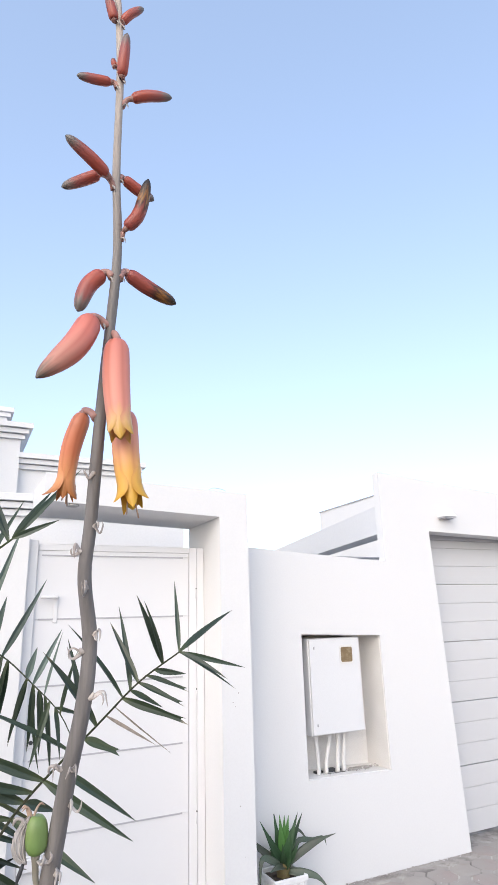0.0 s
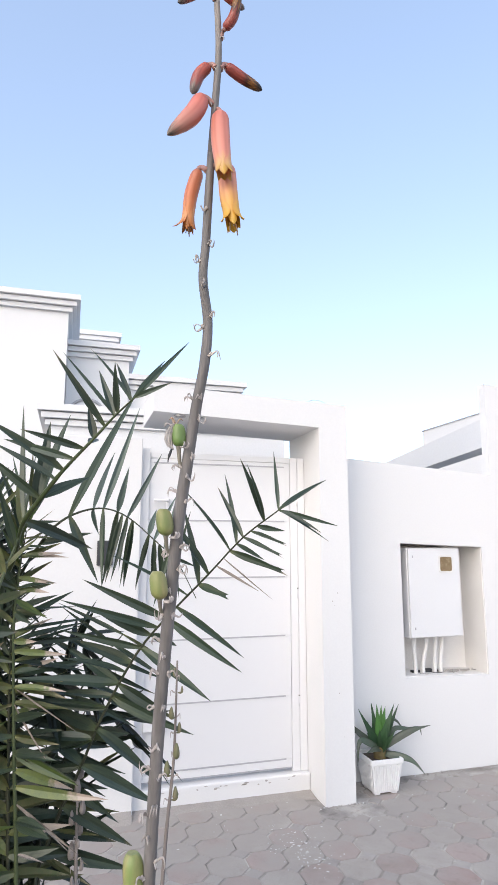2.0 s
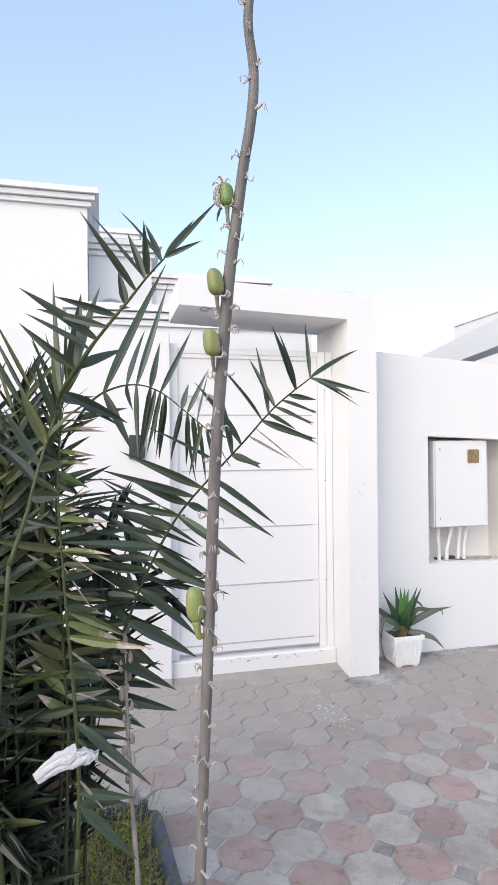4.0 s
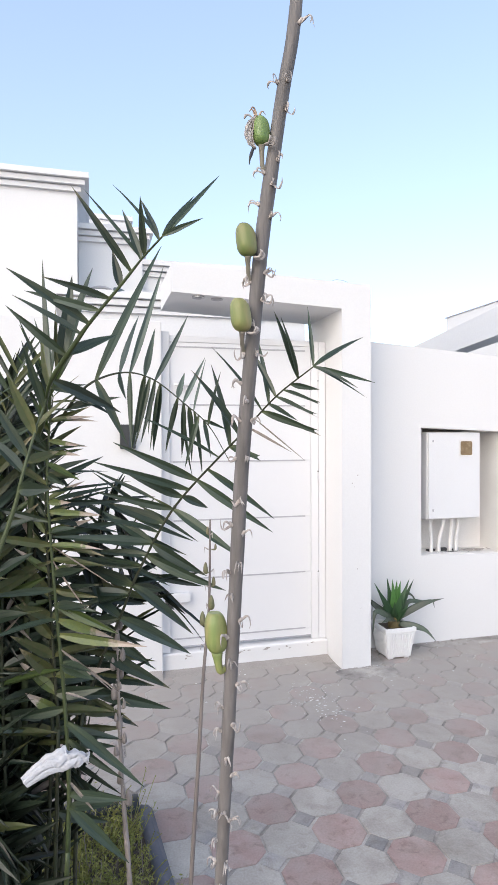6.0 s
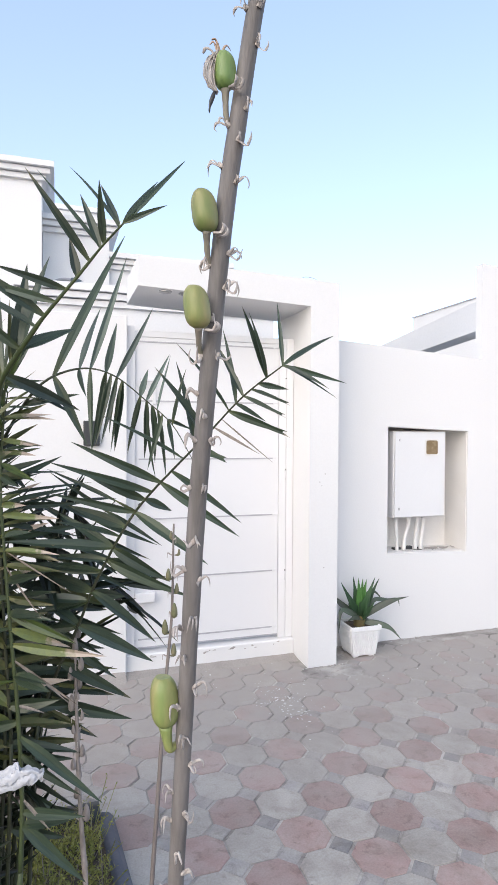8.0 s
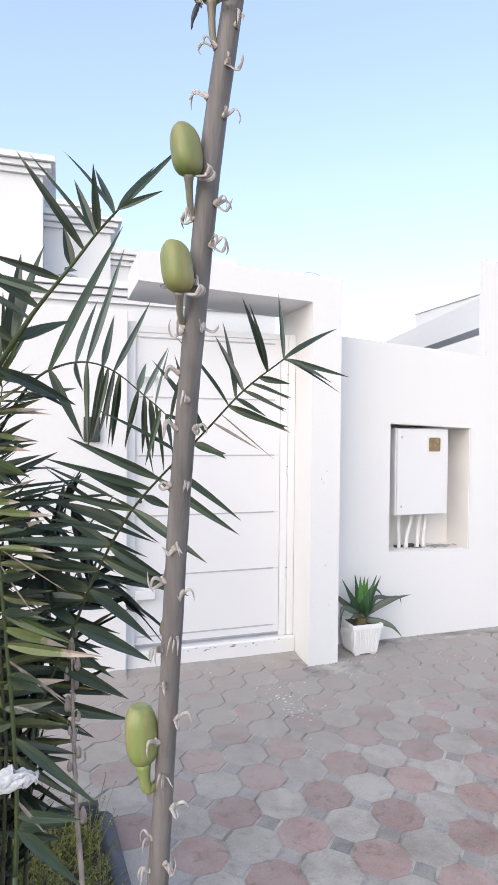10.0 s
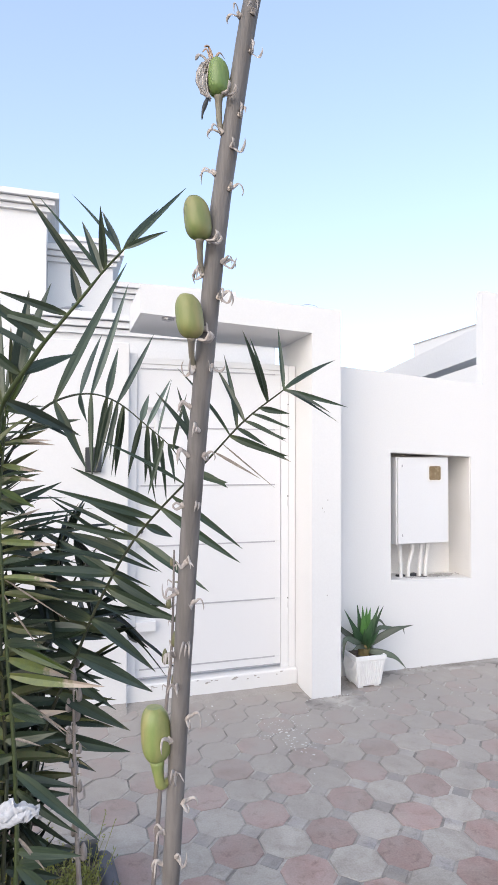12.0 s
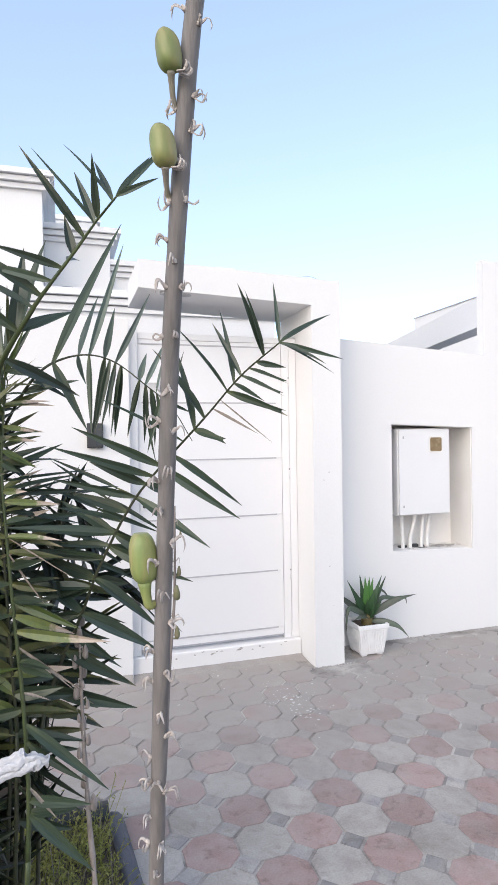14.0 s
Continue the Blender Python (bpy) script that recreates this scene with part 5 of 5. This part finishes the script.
# flowers: height of the joint, then in millimetres from it the neck x, z, the middle x, z and the tip x, z, how far the tip
# comes forward, the radius; the opening and the material
FLOWERS = [
    (1.8752, -1.8, -0.8, -2.9, 2.5, -4.7, 7.6, -2.0, 1.70, 0, BUD), (1.8732, 0.6, 1.1, 3.0, 4.7, 7.3, 8.8, -3.0, 1.55, 0, BUD),
    (1.8535, 0.1, -0.4, 0.0, 5.2, 0.4, 14.4, -6.0, 1.88, 0, BUD), (1.8581, -1.7, -0.3, -2.3, 1.1, -2.5, 2.9, 0.0, 0.94, 0, BUD),
    (1.8515, -2.9, 1.5, -7.9, 0.4, -14.0, -0.6, 0.0, 1.64, 0, BUD), (1.8443, 3.6, 3.0, 8.9, 5.2, 16.9, 6.8, -4.0, 1.93, 0, BUD),
    (1.8155, -3.5, 2.6, -9.9, 5.1, -17.9, 8.3, -8.0, 2.07, 0, BUD), (1.8166, -5.0, 4.3, -9.6, 2.1, -16.2, -1.6, 6.0, 2.00, 0, BUD),
]
FLOWERS += [
    (1.8200, 2.4, 2.4, 8.0, 0.5, 13.9, -0.8, 4.0, 1.93, 0, BUD), (1.7979, 1.8, 2.9, 5.3, 8.0, 7.4, 19.9, -8.0, 2.20, 0, SCORCHED),
    (1.7849, -3.6, 1.6, -8.1, -3.8, -10.6, -12.6, 3.0, 2.75, 0, BUD), (1.7849, 3.5, 3.8, 11.6, 0.7, 21.6, -2.4, 4.0, 2.49, 0, SCORCHED),
    (1.7695, -5.7, 1.5, -11.2, -10.5, -21.2, -22.5, -5.0, 4.05, 0, RIPE), (1.7673, 1.8, -2.9, 1.5, -18.7, 2.7, -36.5, -8.0, 4.20, 0.2, OPEN),
    (1.7399, -4.1, 3.3, -6.9, -8.5, -7.5, -23.4, 12.0, 3.05, 1.0, ORANGE), (1.7430, 6.8, 0.6, 7.2, -15.0, 9.3, -31.0, -6.0, 4.15, 0.45, YELLOW),
]
frnd = random.Random(9)
for z, nx, nz, mx, mz, tx, tz, ahead, r, opened, mat in FLOWERS:
    a = stalk_at(z)
    r, ahead = r / 1000, ahead / 1000
    neck = a + Vector((nx / 1000, 0.35 * ahead, nz / 1000))
    mid = a + Vector((mx / 1000, 0.7 * ahead, mz / 1000))
    tip = a + Vector((tx / 1000, ahead, tz / 1000))
    start = a + Vector((nx, 0.0, 0.0)).normalized() * stalk_radius(z) * 0.6
    bm = bmesh.new()
    add_flower(bm, spline([neck, mid, tip], 20), r, opened, frnd, 0.50 if mat is RIPE else 0.68)
    flower = part("flower", bm, mat, stalk_thing, "open drooping tubular flower" if opened else "closed coral red bud")
    bm = bmesh.new()
    into = neck + (mid - neck) * 0.12
    thick = 0.0012 if r > 0.0024 else 0.0009
    add_tube(bm, spline([start, start.lerp(neck, 0.55) + Vector((0, 0, 0.0009)), neck, into], 9), [thick * q for q in (1.35, 1.15, 1.0, 0.95, 0.95, 1.0, 1.1, 1.2, 1.2, 1.1)], 8)
    part("pedicel", bm, FLOWER_STALK, flower, smooth=True)
    bm = bmesh.new()
    leafy = start.lerp(neck, 0.35)
    add_tube(bm, spline([start, leafy + Vector((0.0004, -0.0010, -0.0010)), leafy + Vector((0.0008, -0.0014, -0.0028))], 7), [0.0009, 0.0009, 0.0008, 0.0007, 0.0005, 0.0004, 0.0002, 0.0001], 6, flat=0.35)
    part("bract", bm, BRACT, flower, "thin pale bract at the flower's foot")
    if opened > 0.3:
        bm = bmesh.new()
        for k in range(4):
            off = Vector((frnd.uniform(-1, 1), frnd.uniform(-1, 1), 0)) * 0.0012
            e = tip + (tip - mid).normalized() * frnd.uniform(-0.001, 0.003)
            add_tube(bm, [mid.lerp(tip, 0.5) + off * 0.5, tip.lerp(mid, 0.15) + off, e + off * 1.5], [0.0002, 0.0002, 0.00026], 5)
        part("stamen", bm, SHRIVELLED, flower, "thin brown stamens")

# seed capsules: base, height, lean
CAPSULES = [(0.8339, 1.2840, 1.6208, 0.0098, 0.0030, -0.0004), (0.8296, 1.2870, 1.5830, 0.0112, 0.0036, -0.0014), (0.8279, 1.2885, 1.5568, 0.0115, 0.0037, -0.0014), (0.8235, 1.3135, 1.4341, 0.0163, 0.0045, -0.0010)]
for n, (x, y, z, tall, r, lean) in enumerate(CAPSULES):
    bm = bmesh.new()
    rings = []
    for k in range(15):
        s = k / 14
        rad = r * (1 - (0.74 * ((s - 0.45) / 0.55) ** 3.2 if s > 0.45 else 0.90 * ((0.45 - s) / 0.45) ** 3.0)) ** 0.5
        rings.append([bm.verts.new((x + lean * s + rad * (1 + 0.055 * math.cos(3 * a)) * math.cos(a), y + rad * (1 + 0.055 * math.cos(3 * a)) * math.sin(a), z + tall * s)) for a in (2 * math.pi * j / 24 for j in range(24))])
    for a, b in zip(rings, rings[1:]):
        for j in range(24):
            bm.faces.new((a[j], a[(j + 1) % 24], b[(j + 1) % 24], b[j])).smooth = True
    bm.faces.new(rings[0][::-1])
    bm.faces.new(rings[-1])
    cap = part("seed_capsule", bm, FRUIT if n else FRUIT_GREEN, stalk_thing, "smooth pale green seed capsule")
    joint = stalk_at(z - 0.0080)
    joint += Vector((-0.95, 0.2, 0)).normalized() * stalk_radius(z) * 0.9
    bm = bmesh.new()
    plump = 1.35 if n == 3 else 0.78
    base = Vector((x, y, z + 0.0006))
    bend = [base + Vector((0.0014, 0, -0.0078)), base + Vector((0.0006, 0, -0.0048))] if n == 3 else [joint.lerp(base, 0.3) + Vector((-0.0005, 0, 0)), joint.lerp(base, 0.7) + Vector((-0.0003, 0, 0))]
    add_tube(bm, spline([joint] + bend + [base], 10), [q * plump for q in (0.0008, 0.0009, 0.0010, 0.0010, 0.00105, 0.0011, 0.0011, 0.0012, 0.0013, 0.0015, 0.0017)], 9)
    part("pedicel", bm, FRUIT if n == 3 else POD_STALK, cap, "short olive capsule stalk", smooth=True)
    bm = bmesh.new()
    for k in range(0 if n == 3 else 3 if n else 2):
        a = frnd.uniform(-0.9, 0.7) - 0.6
        c = Vector((x + 0.0025 * math.cos(a), y + 0.0025 * math.sin(a), z - 0.0005))
        o = Vector((math.cos(a), math.sin(a), 0))
        add_tube(bm, spline([c, c + o * 0.0022 + Vector((0, 0, -0.0004)), c + o * 0.0035 + Vector((0, 0, 0.001)), c + o * 0.0028 + Vector((0, 0, 0.0022))], 8), [0.0007, 0.0008, 0.0007, 0.0006, 0.0005, 0.0005, 0.0004, 0.0003, 0.0001], 6, flat=0.4)
    if n < 3:
        part("withered_collar", bm, BRACT, cap, "curled dry flower remains")
    if n == 0:
        c = Vector((x - 0.0044, y, z))
        bm = bmesh.new()
        fan = [c + Vector((0.0022, 0, -0.0014)), c + Vector((0.0005, 0, 0.0008)), c + Vector((0.0000, 0, 0.0038)), c + Vector((0.0008, 0, 0.0072)), c + Vector((0.0022, 0, 0.0100))]
        add_tube(bm, spline(fan, 14), [0.0003, 0.0008, 0.0013, 0.0017, 0.0020, 0.0021, 0.0022, 0.0021, 0.0021, 0.0019, 0.0017, 0.0014, 0.0011, 0.0007, 0.0003], 14, flat=0.22)
        for v in bm.verts:
            v.co.y += 0.0005 * math.sin(v.co.x * 5200 + v.co.z * 900)
        for side in (-0.8, 0.0, 0.7):
            add_tube(bm, [p + Vector((side * 0.0014 * math.sin(math.pi * k / 10), -0.0007, 0)) for k, p in enumerate(spline(fan, 10))], [0.00018] * 11, 5)
        part("withered_petal", bm, PAPER, cap, "papery white withered petals")
        bm = bmesh.new()
        for q in range(4):
            b0 = c + Vector((0.0020 + 0.0004 * q, -0.0004, 0.0094))
            sway = Vector((frnd.uniform(-0.002, 0.002), frnd.uniform(-0.001, 0.001), 0))
            add_tube(bm, spline([b0, b0 + sway * 0.4 + Vector((0, 0, 0.0018)), b0 + sway + Vector((0, 0, 0.0030)), b0 + sway * 1.8 + Vector((0, 0, 0.0022))], 8), [0.0003, 0.0004, 0.0004, 0.0004, 0.0003, 0.0003, 0.0003, 0.0002, 0.0001], 5, flat=0.5)
        part("dried_strand", bm, SHRIVELLED, cap, "shrivelled rusty flower strands")
        bm = bmesh.new()
        add_tube(bm, spline([c + Vector((0.0012, -0.0005, 0.0070)), c + Vector((0.0006, -0.0006, 0.0092)), c + Vector((-0.0012, -0.0006, 0.0098)), c + Vector((-0.0020, -0.0006, 0.0082))], 9), [0.0004, 0.0005, 0.0005, 0.0005, 0.0005, 0.0005, 0.0005, 0.0005, 0.0004, 0.0002], 6, flat=0.5)
        part("petal_tip", bm, BRACT, cap, "hooked dry petal tip")
        bm = bmesh.new()
        add_tube(bm, spline([c + Vector((0.0014, -0.0004, -0.001)), c + Vector((0.0006, -0.0006, -0.0032)), c + Vector((0.0000, -0.0006, -0.0052)), c + Vector((-0.0002, -0.0005, -0.0072))], 9), [0.0004, 0.0005, 0.0006, 0.0006, 0.0006, 0.0005, 0.0004, 0.0003, 0.0003, 0.0001], 6, flat=0.5)
        part("petal_tip", bm, DARK, cap, "dark drooping petal tip")

# dry bracts and flower stubs that curl off the stem: height, and the side on which they sit (-1 to 1, 0 towards the street's near side)
BRACTS = [(1.722, 0.1), (1.7085, 1), (1.700, -1), (1.6896, 0.3), (1.6771, 1), (1.6717, -0.8), (1.6604, 0.9), (1.6422, -1), (1.6415, 0.5), (1.632, 1), (1.6156, 1), (1.6115, -1), (1.6086, 0.5), (1.6025, -1.1), (1.598, 1), (1.5765, -1), (1.577, 1), (1.5702, 0.9),
          (1.5609, 0.1), (1.5503, -1), (1.5506, 1), (1.5394, -1), (1.5333, 0.2), (1.5253, -0.8), (1.5245, 0.9), (1.5122, -1), (1.5103, 0.9), (1.4959, 0.1), (1.4844, -0.9), (1.4824, 1), (1.4664, -1), (1.4696, 0.6), (1.4571, -0.2)]
BRACTS += [(1.4463, 1), (1.4408, -0.6), (1.4309, 0.1), (1.421, 1), (1.4107, -0.9), (1.4008, -1), (1.4024, 0.6), (1.390, 0.1), (1.383, 1), (1.374, -1), (1.366, -0.9), (1.364, 0.3), (1.360, 1), (1.350, -0.8), (1.344, -1), (1.343, 0.9), (1.332, 0.1), (1.322, 1), (1.314, -1), (1.303, 0.4)]
brnd = random.Random(31)
for z, side in BRACTS:
    a = stalk_at(z)
    r0 = stalk_radius(z)
    turned = radians(-65 + 62 * side - 50) + brnd.uniform(-0.15, 0.15)
    o, up = Vector((math.cos(turned), math.sin(turned), 0)), Vector((0, 0, 1))
    size = brnd.uniform(0.7, 1.15) * (0.75 if abs(side) < 0.4 else 1.0)
    bm = bmesh.new()
    c = a + o * r0 * 0.9
    stub = spline([c, c + o * 0.0007 * size + up * 0.0005, c + o * 0.0012 * size + up * 0.0014 * size], 6)
    add_tube(bm, stub, [0.0009, 0.0008, 0.0008, 0.0007, 0.0006, 0.0005, 0.0003], 7)
    for j in range(brnd.choice((2, 2, 3))):
        s = Vector((-o.y, o.x, 0)) * brnd.uniform(-0.9, 0.9)
        way = (o * brnd.uniform(0.7, 1.2) + s).normalized()
        turn = brnd.choice((-1, 1, 1)) * brnd.uniform(0.5, 1.4)
        wide = brnd.uniform(0.00045, 0.0008)
        hook = spline([c + o * 0.0004, c + way * 0.0016 * size + up * 0.0008 * turn, c + way * 0.0030 * size + up * 0.0016 * turn, c + way * 0.0040 * size + up * 0.0012 * turn * size, c + way * 0.0044 * size - up * 0.0006 * turn * size + s * 0.0006, c + way * brnd.uniform(0.0034, 0.0050) * size - up * 0.0020 * turn * size + s * 0.0010], 14)
        add_tube(bm, hook, [wide * q for q in (1.0, 1.0, 0.95, 0.85, 0.8, 0.75, 0.7, 0.65, 0.6, 0.55, 0.5, 0.4, 0.3, 0.2, 0.08)], 6, flat=brnd.uniform(0.15, 0.35))
    part("bract", bm, BRACT, stalk_thing)


# ---- younger aloe stalks further back ----
def small_stalk(at, line, radius, mat, pods, seed, label, start, end=1.0, plump=1.0):
    ob = thing("aloe_flower_stalk", at, label, "aloe flower")
    rnd = random.Random(seed)
    pts = spline(line, 60)
    bm = bmesh.new()
    add_tube(bm, pts, [radius * (1 - 0.65 * (k / 60) ** 1.5) * (1 + (0.35 if mat is WITHERED else 0.12) * noise.noise(pts[k] * 60)) for k in range(61)], 8)
    part("stem", bm, mat, ob, smooth=True)
    top = pts[-1].z
    for k in range(pods):
        z = start + (top - start) * end * (k / pods) ** 0.9
        p = min(pts, key=lambda q: abs(q.z - z)).copy()
        az = k * 2.4 + rnd.uniform(-0.4, 0.4)
        o = Vector((math.cos(az), math.sin(az), 0))
        size = rnd.uniform(0.35, 1.0) * plump
        bm = bmesh.new()
        q = p + o * radius * 0.5
        add_tube(bm, spline([q, q + o * 0.006, q + o * 0.008 + Vector((0, 0, 0.008 * size)), q + o * 0.008 + Vector((0, 0, 0.026 * size))], 9), [0.0012, 0.0013, 0.0018, 0.0046 * size, 0.0062 * size, 0.0066 * size, 0.0064 * size, 0.0057 * size, 0.0042 * size, 0.0014], 8)
        part("seed_pod", bm, POD if mat is STEM_DARK else WITHERED, ob)
        bm = bmesh.new()
        hook = spline([p - o * radius * 0.5, p - o * 0.005 + Vector((0, 0, 0.001)), p - o * 0.010 + Vector((0, 0, 0.004)), p - o * 0.011 + Vector((0, 0, -0.006))], 8)
        add_tube(bm, hook, [0.0012, 0.0014, 0.0014, 0.0013, 0.0012, 0.001, 0.0008, 0.0006, 0.0004], 5)
        part("bract", bm, BRACT, ob)
    return ob


small_stalk((0.93, 2.2, 0.03), [(0.93, 2.2, 0.03), (0.948, 2.2, 0.55), (0.970, 2.2, 0.906), (0.980, 2.2, 1.065), (0.991, 2.2, 1.193), (0.994, 2.2, 1.36)], 0.0048, STEM_DARK, 7, 5, "thin grey aloe stalk with small green seed pods", 1.12)
small_stalk((0.875, 2.44, 0.03), [(0.875, 2.44, 0.03), (0.853, 2.44, 0.52), (0.844, 2.44, 0.65), (0.836, 2.44, 0.795), (0.832, 2.44, 0.922), (0.830, 2.44, 1.01), (0.830, 2.44, 1.12)], 0.0062, WITHERED, 17, 8, "withered brown aloe stalk with dry seed pods", 0.70, 0.98, 1.35)

# ---- pavers ----
PITCH, CUT, GAP = 0.1988, 0.053, 0.0050
OX, OY = 2.0906, 3.1932


def paver_mesh(name, outline, mat):
    bm = bmesh.new()
    low = [bm.verts.new((x, y, -0.03)) for x, y in outline]
    mid = [bm.verts.new((x, y, -0.0025)) for x, y in outline]
    top = [bm.verts.new((x * 0.982, y * 0.982, 0.0)) for x, y in outline]
    n = len(outline)
    bm.faces.new(top)
    for a, b in ((low, mid), (mid, top)):
        for j in range(n):
            bm.faces.new((a[j], a[(j + 1) % n], b[(j + 1) % n], b[j]))
    return finish(name, bm, mat)


hw = PITCH / 2 - GAP / 2
OCT = [(hw, -hw + CUT), (hw, hw - CUT), (hw - CUT, hw), (-hw + CUT, hw), (-hw, hw - CUT), (-hw, -hw + CUT), (-hw + CUT, -hw), (hw - CUT, -hw)]
SQ = [(CUT - GAP * 0.55, 0), (0, CUT - GAP * 0.55), (-CUT + GAP * 0.55, 0), (0, -CUT + GAP * 0.55)]
SHAPES = {"grey": paver_mesh("grey_paver", OCT, PAVER_GREY), "red": paver_mesh("red_paver", OCT, PAVER_RED), "dark": paver_mesh("small_paver", SQ, PAVER_DARK)}
FAR_MATS = {"grey": 0, "red": 1, "dark": 2}
prnd = random.Random(4)
far_verts, far_faces, far_mats = [], [], []


def on_pavement(x, y):
    if y > 4.93 and not (4.5 < x < 8.9 and y < 5.15):
        return False
    if 2.28 < x < 2.62 and y > 4.56:
        return False
    return x > bed_edge(y) + 0.05 or y > 3.66 or y < -0.05 or x < -1.31


for j in range(-26, 10):
    for i in range(-28, 36):
        for kind in ("oct", "sq"):
            u, v = (i, j) if kind == "oct" else (i + 0.5, j + 0.5)
            x, y = OX + u * 0.2007 - v * 0.0159, OY + v * 0.1969 - u * 0.0024
            if not on_pavement(x, y):
                continue
            tone = "dark" if kind == "sq" else "red" if (i + j) % 2 == 0 else "grey"
            tilt = (prnd.gauss(0, 0.004), prnd.gauss(0, 0.004), prnd.gauss(0, 0.012))
            m = Matrix.LocRotScale((x, y, max(-0.0009, prnd.gauss(0, 0.0007))), Euler(tilt), None)
            if 1.0 < x < 3.3 and 2.75 < y < 4.75:
                ob = new("paver", SHAPES[tone])
                ob.parent = pavement
                ob.matrix_basis = m
            else:
                me, k0 = SHAPES[tone], len(far_verts)
                far_verts += [m @ q.co for q in me.vertices]
                for p in me.polygons:
                    far_faces.append([k0 + q for q in p.vertices])
                    far_mats.append(FAR_MATS[tone])
me = bpy.data.meshes.new("far_pavers")
me.from_pydata(far_verts, [], far_faces)
for mm in (PAVER_GREY, PAVER_RED, PAVER_DARK):
    me.materials.append(mm)
me.polygons.foreach_set("material_index", far_mats)
far = new("pavers", me)
far.parent = pavement
tagged(far, kind="stuff")

# cement skim that rises against the gate step, the post and the boundary wall
def skim(points, out, high, seed):
    """A ragged fillet along points on the foot of a wall; out: the way from the wall."""
    r = random.Random(seed)
    bm = bmesh.new()
    line = []
    for a, b in zip(points, points[1:]):
        a, b = Vector(a), Vector(b)
        k = max(2, int((b - a).length / 0.035))
        line += [a.lerp(b, j / k) for j in range(k)]
    line.append(Vector(points[-1]))
    rows = []
    for p in line:
        h, w = high * r.uniform(0.85, 1.05), r.uniform(0.09, 0.12)
        o = Vector(out)
        rows.append([bm.verts.new(p + o * q * w + Vector((0, 0, h * (1 - q) ** 1.6 + 0.0028 - 0.004 * (q == 1)))) for q in (0, 0.25, 0.6, 1)])
    for a, b in zip(rows, rows[1:]):
        for j in range(3):
            bm.faces.new((a[j], a[j + 1], b[j + 1], b[j]))
    bmesh.ops.recalc_face_normals(bm, faces=bm.faces)
    for f in bm.faces:
        f.smooth = True
    return bm


for seed, (points, out, high, where) in enumerate((([(1.20, 4.90, 0), (2.34, 4.90, 0)], (0, -1, 0), 0.012, "gate step"), ([(-3.0, 4.86, 0), (1.20, 4.86, 0)], (0, -1, 0), 0.030, "boundary wall"))):
    tagged(part("trim_cement_skim", skim(points, out, high, 40 + seed), SKIM), "ragged grey cement skim at the foot of the " + where, "cement skim", kind="structure")

bm = bmesh.new()
krnd = random.Random(17)
for k in range(5):
    x, z, r = krnd.uniform(2.37, 2.53), krnd.uniform(0.25, 1.5), krnd.uniform(0.002, 0.0045)
    bm.faces.new([bm.verts.new((x + r * math.cos(a), POST_Y - 0.0012, z + r * math.sin(a))) for a in (2 * math.pi * q / 7 for q in range(7))])
tagged(part("paint_specks", bm, CEMENT), "tiny dark specks on the gate post", "specks", kind="stuff")

# cement smeared at the foot of the walls, and splashes of paint
bm = bmesh.new()
srnd = random.Random(6)
for k in range(260):
    x, y = srnd.gauss(2.03, 0.075), srnd.gauss(4.22, 0.13)
    if srnd.random() < 0.35:
        x, y = srnd.uniform(1.3, 4.2), srnd.uniform(4.3, 4.85)
    if 2.3 < x < 2.6 and y > 4.55:
        continue
    r = abs(srnd.gauss(0, 0.0030)) + 0.001
    vs = [bm.verts.new((x + r * srnd.uniform(0.3, 1.6) * math.cos(a), y + r * srnd.uniform(0.3, 1.3) * math.sin(a), 0.0026)) for a in (2 * math.pi * q / 7 for q in range(7))]
    bm.faces.new(vs)
tagged(part("paint_splashes", bm, PAINT_SPOT), "dried white paint splashes on the pavers", "paint splashes", kind="stuff")

bm = bmesh.new()
for k in range(330):
    if k % 3:
        x, y = srnd.uniform(2.63, 4.42), WALL_Y - 0.004 - abs(srnd.gauss(0, 0.016))
    elif k % 2:
        x, y = srnd.uniform(2.30, 2.62), POST_Y - 0.004 - abs(srnd.gauss(0, 0.012))
    else:
        x, y = srnd.uniform(1.25, 2.28), 4.86 - abs(srnd.gauss(0, 0.02))
    r = srnd.uniform(0.001, 0.0035)
    made = add_box(bm, x - r * 1.5, x + r * 1.5, y - r, y + r * 0.6, 0.0, r * srnd.uniform(0.6, 1.6))
    for v in made:
        v.co += Vector((srnd.uniform(-1, 1), srnd.uniform(-1, 0.2), srnd.uniform(-0.2, 0.5))) * r * 0.5
    for f in {f for v in made for f in v.link_faces}:
        f.material_index = 1 if k % 5 == 0 else 0
tagged(part("wall_foot_rubble", bm, (CEMENT, PAINT_SPOT)), "crumbled cement and paint along the wall foot", "rubble", kind="stuff")
